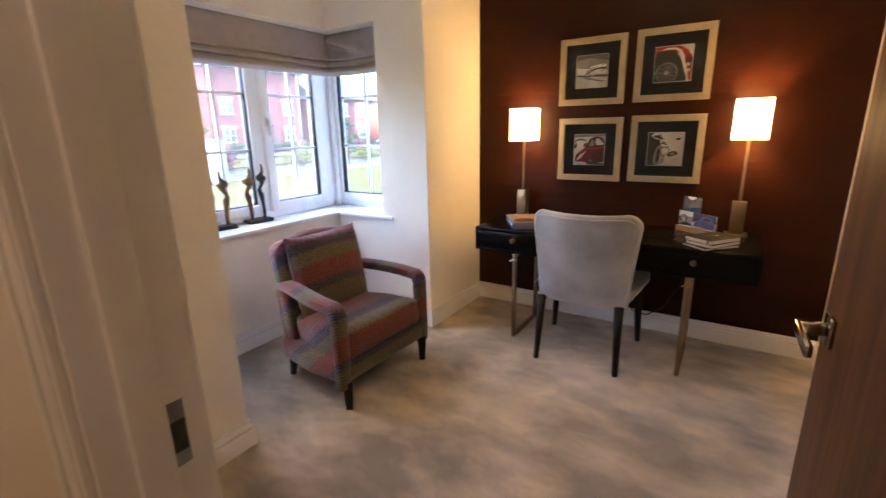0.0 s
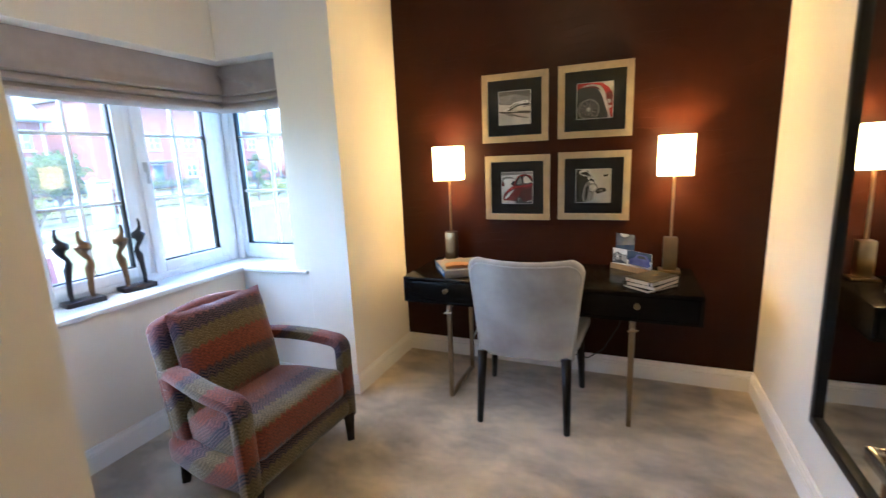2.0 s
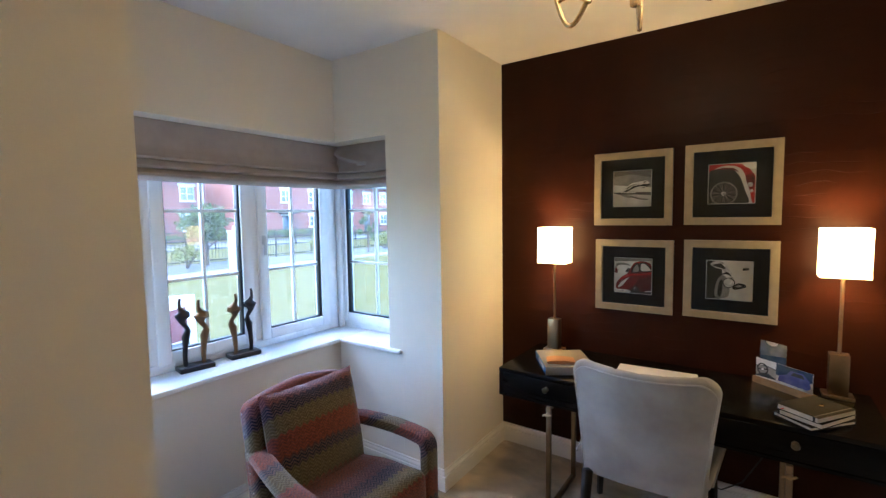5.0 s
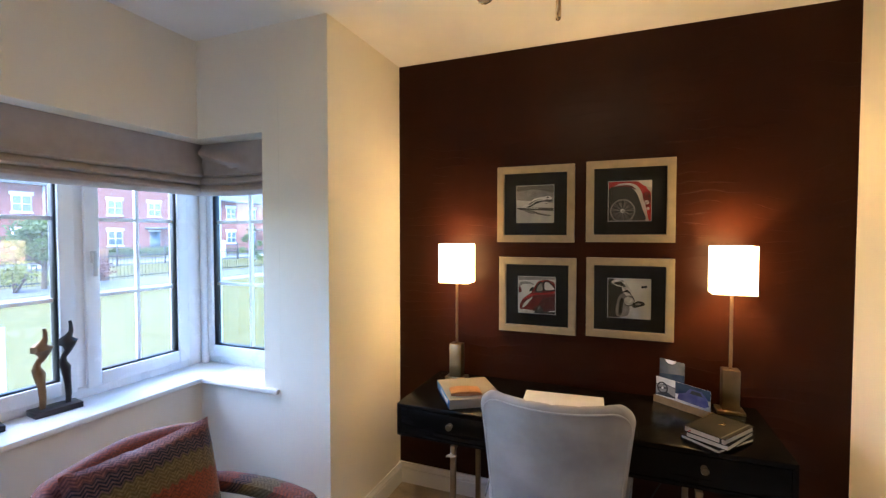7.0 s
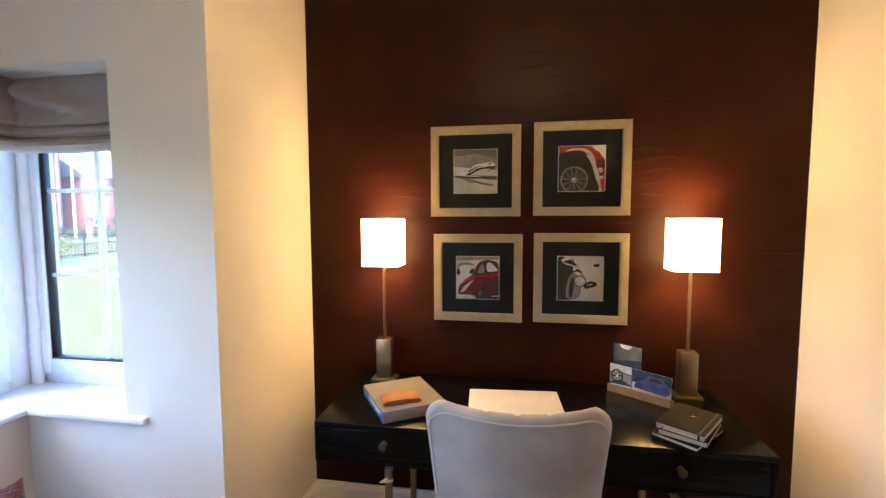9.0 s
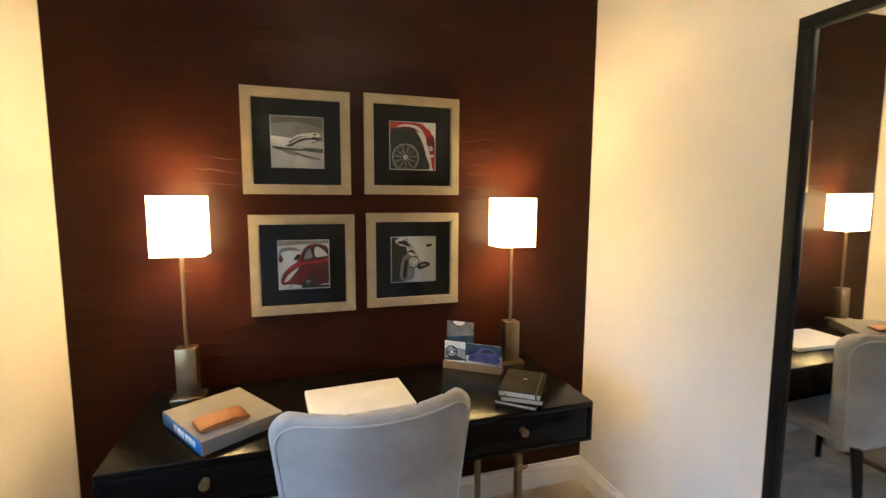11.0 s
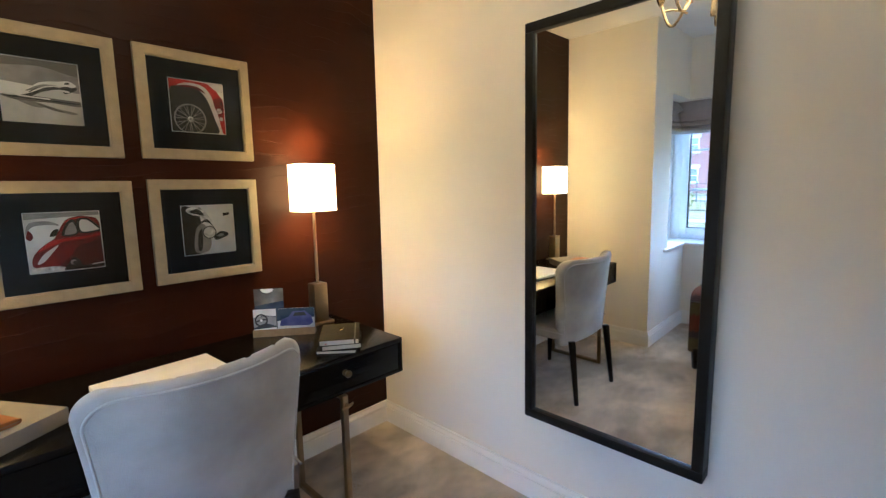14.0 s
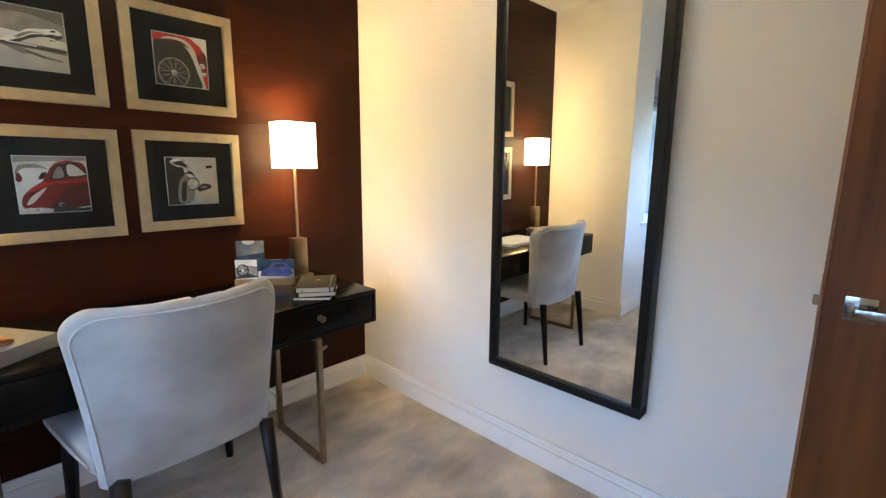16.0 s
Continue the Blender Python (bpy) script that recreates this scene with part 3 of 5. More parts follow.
def roman_blind(name, run, depth, label, pucker=False):
    """A raised Roman blind over run (a list of plan points): a plain head, then stacked folds that bulge into the room."""
    zs = [(HEAD_Z - 0.004, 0.012), *((2.105 - 0.01 * j, 0.012 + 0.00006 * j ** 2) for j in range(13)), (1.965, 0.026), (1.945, 0.040), (1.934, 0.044), (1.926, 0.036), (1.924, 0.018), (1.915, 0.034), (1.900, 0.052), (1.888, 0.056), (1.880, 0.046), (1.878, 0.024),
          (1.868, 0.044), (1.852, 0.064), (1.838, 0.067), (1.826, 0.056), (1.818, 0.036), (1.819, 0.014)]
    zs = [(z + 0.003, o) for z, o in zs]
    bm = bmesh.new()
    a, b = Vector(run[0]), Vector(run[1])
    n = Vector(depth)
    cols = 64
    grid = []
    for i in range(cols + 1):
        u = i / cols
        p = a.lerp(b, u)
        col = []
        for k, (z, o) in enumerate(zs):
            wob = noise.noise((u * 3.1 + run[0][1], z * 6, 2.0)) * (0.004 if z < 2.0 else 0.001)
            edge = min(u, 1 - u)
            puff = 0.05 * max(0, 1 - edge * (14 if cols > 30 else 3)) * (1 if 1.87 < z < 2.0 else 0) * noise.noise((u * 12, z * 9, 5))
            crease = 0.0
            if pucker and 1.95 < z < 2.112:
                d = z - (2.062 - 0.15 * u)
                crease = 0.085 * math.exp(-((u - 0.30) / 0.27) ** 2) * math.exp(-(d / (0.055 if d > 0 else 0.013)) ** 2) * min(1, (2.112 - z) / 0.03)
            sag = 0.006 * math.sin(math.pi * u) * (z < 1.95)
            col.append(bm.verts.new((p.x + n.x * (o + wob + puff + crease), p.y + n.y * (o + wob + puff + crease), z - sag)))
        grid.append(col)
    back = [[bm.verts.new((v.co.x - n.x * 0.02, v.co.y - n.y * 0.02, v.co.z)) for v in (col[0], col[-1])] for col in grid]
    for i in range(cols):
        for k in range(len(zs) - 1):
            bm.faces.new((grid[i][k], grid[i][k + 1], grid[i + 1][k + 1], grid[i + 1][k]))
        bm.faces.new((grid[i][-1], back[i][1], back[i + 1][1], grid[i + 1][-1]))
        bm.faces.new((back[i][0], back[i][1], back[i + 1][1], back[i + 1][0]))
        bm.faces.new((grid[i][0], grid[i + 1][0], back[i + 1][0], back[i][0]))
    for i in (0, cols):
        bm.faces.new([*grid[i], back[i][1], back[i][0]])
    bmesh.ops.recalc_face_normals(bm, faces=bm.faces[:])
    root = thing(name, pose(0, 0, 0), label, "blind", "bay blinds")
    part("fabric", bm, BLIND, root)
    rail = bmesh.new()
    q = n * -0.006
    c, d = a + q, b + q
    box(rail, min(c.x, d.x) - 0.004, max(c.x, d.x) + 0.004, min(c.y, d.y) - 0.004, max(c.y, d.y) + 0.004, HEAD_Z - 0.03, HEAD_Z - 0.002)
    part("head_rail", rail, UPVC, root)


roman_blind("roman_blind", [(-3.19, 1.56, 0), (-3.19, 3.335, 0)], (1, 0, 0), "taupe linen Roman blind drawn up above the bay window")
roman_blind("roman_blind", [(-3.182, 3.345, 0), (-2.61, 3.345, 0)], (0, -1, 0), "short taupe Roman blind drawn up and puckered at the corner", True)
roman_blind("roman_blind", [(-3.18, 1.55, 0), (-2.61, 1.55, 0)], (0, 1, 0), "short taupe Roman blind drawn up over the side window")

# ---------------------------------------------------------------- armchair, facing away from the bay window


def soft_slab(w, d, h, r=0.05, puff=0.03, n=10):
    """A stuffed cushion: a rounded block that bulges at the middle of its faces; centred, base at z = 0."""
    bm = bmesh.new()
    bmesh.ops.create_cube(bm, size=1, matrix=Matrix.Diagonal((w, d, h, 1)))
    bmesh.ops.subdivide_edges(bm, edges=bm.edges[:], cuts=n, use_grid_fill=True)
    for v in bm.verts:
        c = v.co
        q = Vector([max(-s / 2 + r, min(s / 2 - r, k)) for k, s in zip(c, (w, d, h))])
        off = c - q
        if off.length > 1e-6:
            v.co = q + off.normalized() * min(r, off.length)
        fx, fy, fz = (1 - (2 * k / s) ** 2 for k, s in zip(c, (w, d, h)))
        v.co.z += (1 if c.z > 0 else -1) * puff * max(0, fx) * max(0, fy) * (abs(c.z) > h * 0.3)
        v.co.x += (1 if c.x > 0 else -1) * puff * 0.4 * max(0, fy) * max(0, fz) * (abs(c.x) > w * 0.4)
        v.co += 0.004 * noise.noise_vector(v.co * 7)
        v.co.z += h / 2
    return bm


def knife_cushion(w, h, t, n=30):
    """A scatter-backed cushion with a knife edge: y across, z up from 0, x through; its corners stand out and its top edge is gathered."""
    bm = bmesh.new()
    sides = []
    for way in (1, -1):
        rows = []
        for j in range(n + 1):
            v = 2 * j / n - 1
            row = []
            for i in range(n + 1):
                u = 2 * i / n - 1
                full = max(0.0, (1 - u * u) * (1 - v * v))
                plump = t / 2 * full ** 0.42
                gather = 0.013 * max(0.0, v - 0.1) ** 2 * noise.noise((u * 5.5, v * 2.0, 4.0 + way)) * min(1.0, full * 8)
                y = u * w / 2 * (1 - 0.035 * (1 - v * v) * abs(u) ** 3)
                z = h / 2 * (1 + v * (1 - 0.05 * (1 - u * u) * abs(v) ** 3))
                row.append(bm.verts.new((way * plump + gather + 0.010 * u * u * v, y, z + 0.007 * max(0.0, v) ** 4 * noise.noise((u * 6, 2.0, 1.0)))))
            rows.append(row)
        sides.append(rows)
    for rows, flip in zip(sides, (False, True)):
        for j in range(n):
            for i in range(n):
                q = (rows[j][i], rows[j][i + 1], rows[j + 1][i + 1], rows[j + 1][i])
                bm.faces.new(q[::-1] if flip else q)
    bmesh.ops.remove_doubles(bm, verts=bm.verts[:], dist=0.0005)
    bmesh.ops.recalc_face_normals(bm, faces=bm.faces[:])
    return bm


def padded_bar(path, wide, thick, n=18):
    """An upholstered bar of squarish rounded section swept along a path in a plane of the chair's side; the path may drift sideways."""
    bm, rings = bmesh.new(), []
    for k, p in enumerate(path):
        t = (Vector(path[min(k + 1, len(path) - 1)]) - Vector(path[max(k - 1, 0)])).normalized()
        up = Vector((-t.z, 0, t.x)).normalized()
        ring = []
        for j in range(n):
            a = 2 * math.pi * j / n
            c, q = math.cos(a), math.sin(a)
            m = (c ** 4 + q ** 4) ** -0.25
            ring.append(bm.verts.new(Vector(p) + Vector((0, 1, 0)) * (c * m * wide) + up * (q * m * thick)))
        rings.append(ring)
    for r0, r1 in zip(rings, rings[1:]):
        for j in range(n):
            bm.faces.new((r0[j], r0[(j + 1) % n], r1[(j + 1) % n], r1[j]))
    bm.faces.new(rings[0][::-1])
    bm.faces.new(rings[-1])
    bmesh.ops.recalc_face_normals(bm, faces=bm.faces[:])
    return bm


def armchair():
    root = thing("armchair", pose(-2.272, 2.462, 0, 0, 0, -2), "low armchair in multicoloured zigzag weave with a loose back cushion", "armchair")
    # local: x to the chair's front, y to its left
    seat = soft_slab(0.53, 0.61, 0.165, 0.04, 0.014, 14)
    for v in seat.verts:
        v.co.y *= 0.97 + 0.17 * min(0.0, v.co.x) / 0.27
    seat.transform(pose(0.035, 0, 0.245, 0, -3, 0))
    part("seat_cushion", seat, WEAVE, root)
    base = soft_slab(0.60, 0.70, 0.135, 0.045, 0.012, 14)
    for v in base.verts:
        v.co.y *= 1.02 + 0.17 * min(0.0, v.co.x - 0.02) / 0.30
    base.transform(pose(0.0, 0, 0.128, 0, -2, 0))
    part("seat_rail", base, WEAVE, root)
    back = soft_slab(0.105, 0.575, 0.60, 0.042, 0.012, 18)
    for v in back.verts:
        v.co.z -= 0.036 * (v.co.y / 0.288) ** 2 * max(0.0, v.co.z / 0.6)
    back.transform(pose(-0.190, 0, 0.240, 0, -10, 0))
    part("backrest", back, WEAVE, root)
    pillow = knife_cushion(0.525, 0.475, 0.175)
    pillow.transform(pose(-0.100, 0.004, 0.380, 0, -14, 0))
    part("back_cushion", pillow, WEAVE, root)
    for s in (1, -1):
        bend = [(0.222 + 0.050 * math.sin(q), s * 0.330, 0.507 + 0.050 * math.cos(q)) for q in (0.15, 0.5, 0.85, 1.2, 1.5)]
        arm = padded_bar([(-0.290, s * 0.236, 0.548), (-0.265, s * 0.243, 0.563), (-0.21, s * 0.258, 0.574), (-0.13, s * 0.281, 0.579), (-0.03, s * 0.304, 0.576), (0.07, s * 0.322, 0.570), (0.15, s * 0.330, 0.563)] + bend, 0.043, 0.029)
        part("armrest", arm, WEAVE, root)
        part("arm_post", padded_bar([(0.272, s * 0.330, 0.509), (0.273, s * 0.330, 0.36), (0.274, s * 0.330, 0.24), (0.274, s * 0.330, 0.128)], 0.0425, 0.0285), WEAVE, root)
        rear = bmesh.new()
        prism(rear, [(-0.265, 0.15), (-0.215, 0.15), (-0.265, 0.575), (-0.320, 0.575)], s * 0.246 - 0.026, s * 0.246 + 0.026)
        bmesh.ops.bevel(rear, geom=rear.edges[:], offset=0.008, segments=2, affect="EDGES")
        part("rear_post", rear, WEAVE, root)
        for k in range(7):
            nail = bmesh.new()
            lathe(nail, [(0.0055, 0), (0.005, 0.0015), (0.0025, 0.003)], 8)
            nail.transform(pose(-0.20 + 0.062 * k, s * (0.290 + 0.0098 * k), 0.190, -90 * s, 0, -9 * s))
            part("nailhead", nail, GREY_METAL, root)
        for k in range(6):
            nail = bmesh.new()
            lathe(nail, [(0.005, 0), (0.0045, 0.0015), (0.0022, 0.003)], 8)
            nail.transform(pose(-0.205 - 0.0178 * k, s * 0.2855, 0.33 + 0.085 * k, -90 * s))
            part("nailhead", nail, GREY_METAL, root)
        for x, y, lean in ((0.285, s * 0.315, 0), (-0.235, s * 0.245, -0.03)):
            leg = bmesh.new()
            tube(leg, [(x + lean, y, 0.0), (x, y, 0.155)], [0.024, 0.036], 4)
            part("leg", leg, LEGWOOD, root, "dark tapered leg")
    return root


armchair()

# ---------------------------------------------------------------- desk chair


def desk_chair():
    root = thing("desk_chair", pose(-1.136, 3.43, 0, 0, 0, 2.2), "pale grey velvet chair with pleated back at the desk", "chair")
    # local: y towards the desk
    n, rows, high = 160, 40, 0.561

    def half_width(v):
        half = 0.263 + 0.056 * min(v, 0.86) ** 1.35
        k = max(0.0, (v - 0.86) / 0.14)
        return half - 0.085 * (1 - math.sqrt(max(0.0, 1 - min(1, k) ** 2)))

    def shape(u, v, side):
        """A point of the padded back; side -1 is the rear panel, +1 the pleated front."""
        half = half_width(v)
        rim = min((1 - abs(u)) * half, (1 - v) * high)
        swell = math.sqrt(max(0.0, 1 - (1 - min(1.0, rim / (0.060 if side > 0 else 0.026))) ** 2))
        bow = 0.112 * (u * half / 0.316) ** 2 * (0.35 + 0.65 * v)
        y = -0.196 - 0.102 * v ** 1.15 + bow + (swell * (0.070 - 0.014 * v) if side > 0 else -swell * 0.026)
        seam = math.exp(-(((u + 1) * 2.5) % 1 - 0.5) ** 2 / 0.0040)
        if side > 0:
            y -= 0.019 * seam * swell
        z = 0.382 + high * v - 0.006 * (1 - u * u) * v ** 4 - (0.016 * seam * max(0.0, v - 0.90) / 0.10 if side > 0 else 0)
        return u * half, y, z

    body = bmesh.new()
    grids = []
    for side in (-1, 1):
        grids.append([[body.verts.new(shape(math.sin(math.pi * (i / n - 0.5)), math.sin(math.pi / 2 * j / rows), side)) for i in range(n + 1)] for j in range(rows + 1)])
    for g in grids:
        for j in range(rows):
            for i in range(n):
                body.faces.new((g[j][i], g[j][i + 1], g[j + 1][i + 1], g[j + 1][i]))
    for i in range(n):
        body.faces.new((grids[0][0][i], grids[0][0][i + 1], grids[1][0][i + 1], grids[1][0][i]))
    bmesh.ops.remove_doubles(body, verts=body.verts[:], dist=0.0004)
    bmesh.ops.recalc_face_normals(body, faces=body.faces[:])
    part("backrest", body, VELVET, root)
    # piping round the rear panel, set in from its rim
    outline = [(-1, k / 40) for k in range(35)] + [(-1, 0.86 + 0.14 * math.sin(k * math.pi / 32)) for k in range(1, 17)]
    outline += [(-1 + k / 10, 1) for k in range(1, 11)]
    outline += [(-u, v) for u, v in reversed(outline[:-1])]
    pts = []
    for u, v in outline:
        v2 = v * 0.957
        x2 = u * half_width(v) * 0.945
        pts.append(Vector(shape(x2 / half_width(v2), v2, -1)) + Vector((0, -0.0015, 0)))
    part("piping", tube(bmesh.new(), pts, 0.0038, 8), PIPING, root, "velvet piping round the back panel")
    seat = soft_slab(0.60, 0.50, 0.085, 0.03, 0.012)
    for v in seat.verts:
        v.co.x *= 1.0 + 0.10 * (v.co.y / 0.28)
    seat.transform(pose(0, 0.07, 0.408))
    part("seat", seat, VELVET, root)
    seam = [(-0.285, -0.2, 0.47), (-0.305, 0.0, 0.472), (-0.325, 0.2, 0.472), (-0.30, 0.306, 0.472), (0.0, 0.318, 0.474), (0.30, 0.306, 0.472), (0.325, 0.2, 0.472), (0.305, 0.0, 0.472), (0.285, -0.2, 0.47)]
    part("seat_piping", tube(bmesh.new(), seam, 0.004, 8), PIPING, root)
    for x, y, dx, dy in ((-0.225, -0.235, -0.012, -0.045), (0.225, -0.235, 0.012, -0.045), (-0.265, 0.245, -0.02, 0.02), (0.265, 0.245, 0.02, 0.02)):
        leg = bmesh.new()
        tube(leg, [(x + dx, y + dy, 0), (x, y, 0.41)], [0.0165, 0.027], 4)
        part("leg", leg, LEGWOOD, root, "dark tapered leg")
    return root


desk_chair()

# ---------------------------------------------------------------- desk
DZ = 0.755


def desk():
    root = thing("desk", pose(0, 0, 0), "black stained console desk with drawers on bronze hoop legs", "desk")
    x0, x1, y0, y1, zb = -1.912, -0.268, 3.358, 3.935, 0.596
    carcase = bmesh.new()
    box(carcase, x0, x1, y0, y1, DZ - 0.022, DZ, 0.002)
    part("desktop", carcase, BLACKWOOD, root)
    shell = bmesh.new()
    box(shell, x0, x0 + 0.02, y0 + 0.001, y1, zb, DZ - 0.0222, 0.0015)
    box(shell, x1 - 0.02, x1, y0 + 0.001, y1, zb, DZ - 0.0222, 0.0015)
    box(shell, x0 + 0.0202, x1 - 0.0202, y0 + 0.001, y1, zb, zb + 0.014, 0.001)
    box(shell, x0 + 0.0202, x1 - 0.0202, y1 - 0.02, y1, zb + 0.0142, DZ - 0.0222, 0.001)
    part("carcase", shell, BLACKWOOD, root)
    for a, b, knob in ((x0 + 0.022, x0 + 0.585, -1.628), (x0 + 0.589, x1 - 0.589, None), (x1 - 0.585, x1 - 0.022, -0.572)):
        dr = part("drawer_front", block(a + 0.001, b - 0.001, y0 + 0.002, y0 + 0.02, zb + 0.017, DZ - 0.025, 0.0015), BLACKWOOD, root)
        if knob is not None:
            k = bmesh.new()
            lathe(k, [(0.013, 0), (0.013, 0.003), (0.0055, 0.006), (0.005, 0.014), (0.013, 0.019), (0.0155, 0.025), (0.013, 0.031), (0.006, 0.033)], 20)
            k.transform(pose(knob, y0 + 0.002, 0.684, 90))
            part("knob", k, KNOB, dr, "round antique brass knob")
    for x in (-1.610, -0.588):
        leg = bmesh.new()
        s, h = 0.0125, 0.004
        ya, yb = 3.352, 3.752
        box(leg, x - s, x + s, ya - s, ya + s, 0.0, zb, h)
        box(leg, x - s, x + s, yb - s, yb + s, 0.0, zb, h)
        box(leg, x - s, x + s, ya + s, yb - s, 0.0, 2 * s, h)
        box(leg, x - s, x + s, ya + s, yb - s, zb - 0.018, zb, h)
        hoop = part("hoop_leg", leg, BRONZE_LEG, root, "bronze metal hoop leg")
        bolt = bmesh.new()
        lathe(bolt, [(0.010, 0), (0.012, 0.004), (0.012, 0.012), (0.007, 0.016)], 14)
        bolt.transform(pose(x, ya - s + 0.001, 0.555, 90))
        part("bolt", bolt, BRASS, hoop)
        wing = bmesh.new()
        tube(wing, [(x - 0.026, ya - s - 0.012, 0.549), (x - 0.012, ya - s - 0.013, 0.556), (x, ya - s - 0.013, 0.555), (x + 0.012, ya - s - 0.013, 0.556), (x + 0.026, ya - s - 0.012, 0.563)], [0.004, 0.007, 0.005, 0.007, 0.004], 8)
        part("wing_nut", wing, BRASS, hoop, "small brass wing nut")
    return root


desk()
cord = bmesh.new()
tube(cord, [(-1.02, 3.938, 0.60), (-1.02, 3.93, 0.40), (-1.00, 3.90, 0.24), (-0.93, 3.86, 0.15), (-0.84, 3.85, 0.14), (-0.75, 3.87, 0.20), (-0.66, 3.90, 0.36), (-0.60, 3.93, 0.60)], 0.0035, 8)
tagged(part("power_cord", cord, BLACK), "thin black power cord hanging under the desk", "cable")


def table_lamp(x, y, watts):
    root = thing("table_lamp", pose(x, y, DZ), "lit brass table lamp with a square cream shade", "table lamp", "lamps on the desk")
    part("base_plate", block(-0.058, 0.058, -0.045, 0.045, 0, 0.014, 0.0015), BRASS, root)
    part("pedestal", block(-0.036, 0.036, -0.030, 0.030, 0.0142, 0.205, 0.002), BRASS, root)
    part("stem", tube(bmesh.new(), [(0, 0, 0.205), (0, 0, 0.60)], 0.0075, 14), BRASS, root)
    sh = bmesh.new()
    a, b, z0, z1, t = 0.088, 0.066, 0.562, 0.785, 0.002
    rings = [[sh.verts.new((sx * (a - i), sy * (b - i), z)) for sx, sy in ((-1, -1), (1, -1), (1, 1), (-1, 1))] for i, z in ((0, z0), (0, z1), (t, z1), (t, z0))]
    for k in range(4):
        low, high = rings[k], rings[(k + 1) % 4]
        for c in range(4):
            sh.faces.new((low[c], low[(c + 1) % 4], high[(c + 1) % 4], high[c]))
    part("shade", sh, SHADE, root, "glowing cream fabric shade")
    hold = bmesh.new()
    tube(hold, [(-a + t, 0, 0.60), (a - t, 0, 0.60)], 0.0025, 6)
    tube(hold, [(0, -b + t, 0.60), (0, b - t, 0.60)], 0.0025, 6)
    part("shade_ring", hold, BRASS, root)
    bulb("lamp_bulb", (x, y, DZ + 0.68), watts, WARM, 0.028)
    return root


table_lamp(-1.768, 3.840, LAMP_WATTS * 0.68)
table_lamp(-0.396, 3.840, LAMP_WATTS)

# ---------------------------------------------------------------- framed pictures
RED = material("photo_red", (0.20, 0.008, 0.008), 0.5, second=(0.10, 0.004, 0.004), scale=30)
DARK = material("photo_black", (0.010, 0.010, 0.011), 0.5, second=(0.03, 0.03, 0.03), scale=40)
MIDGREY = material("photo_grey", (0.22, 0.215, 0.21), 0.5, second=(0.34, 0.33, 0.325), scale=25)
PALE = material("photo_pale", (0.80, 0.79, 0.77), 0.5, second=(0.62, 0.61, 0.60), scale=12)
SILVER = material("photo_silver", (0.9, 0.89, 0.88), 0.45, second=(0.34, 0.335, 0.33), scale=60)
TAUPE = material("photo_taupe", (0.115, 0.105, 0.10), 0.5, second=(0.16, 0.15, 0.14), scale=10)
GLINT = material("photo_glint", (0.92, 0.91, 0.90), 0.5, second=(0.74, 0.73, 0.72), scale=25)
OXBLOOD = material("photo_oxblood", (0.085, 0.004, 0.004), 0.5, second=(0.045, 0.003, 0.003), scale=20)
BRIGHT_RED = material("photo_bright_red", (0.50, 0.022, 0.018), 0.5, second=(0.33, 0.012, 0.01), scale=20)


def ring(cx, cz, r0, r1, n=40, a0=0.0, a1=2 * math.pi):
    out = [(cx + r1 * math.cos(a0 + (a1 - a0) * k / n), cz + r1 * math.sin(a0 + (a1 - a0) * k / n)) for k in range(n + 1)]
    return out + [(cx + r0 * math.cos(a0 + (a1 - a0) * k / n), cz + r0 * math.sin(a0 + (a1 - a0) * k / n)) for k in range(n, -1, -1)]


def disc(cx, cz, r, n=28, sx=1.0, sz=1.0):
    return [(cx + sx * r * math.cos(2 * math.pi * k / n), cz + sz * r * math.sin(2 * math.pi * k / n)) for k in range(n)]


def blade(x0, z0, x1, z1, w):
    dx, dz = x1 - x0, z1 - z0
    s = w / math.hypot(dx, dz) / 2
    return [(x0 - dz * s, z0 + dx * s), (x1 - dz * s, z1 + dx * s), (x1 + dz * s, z1 - dx * s), (x0 + dz * s, z0 - dx * s)]


def curve(outline, n=5):
    """Rounds an outline through its own points."""
    k, out = len(outline), []
    for i in range(k):
        p, q, r, t = (outline[(i + d) % k] for d in (-1, 0, 1, 2))
        for j in range(n):
            u = j / n
            out.append(tuple(0.5 * (2 * b + (c - a) * u + (2 * a - 5 * b + 4 * c - d) * u * u + (3 * b - a - 3 * c + d) * u ** 3) for a, b, c, d in zip(p, q, r, t)))
    return out


def wheel(cx, cz, r):
    shapes = [(DARK, disc(cx, cz, r * 1.28)), (MIDGREY, disc(cx, cz, r)), (DARK, disc(cx, cz, r * 0.90))]
    shapes += [(MIDGREY, blade(cx + 0.15 * r * math.cos(a), cz + 0.15 * r * math.sin(a), cx + 0.9 * r * math.cos(a + 0.25 * (-1) ** k), cz + 0.9 * r * math.sin(a + 0.25 * (-1) ** k), 0.012))
               for k, a in enumerate(2 * math.pi * j / 22 for j in range(22))]
    return shapes + [(SILVER, disc(cx, cz, r * 0.17)), (MIDGREY, disc(cx, cz, r * 0.08))]


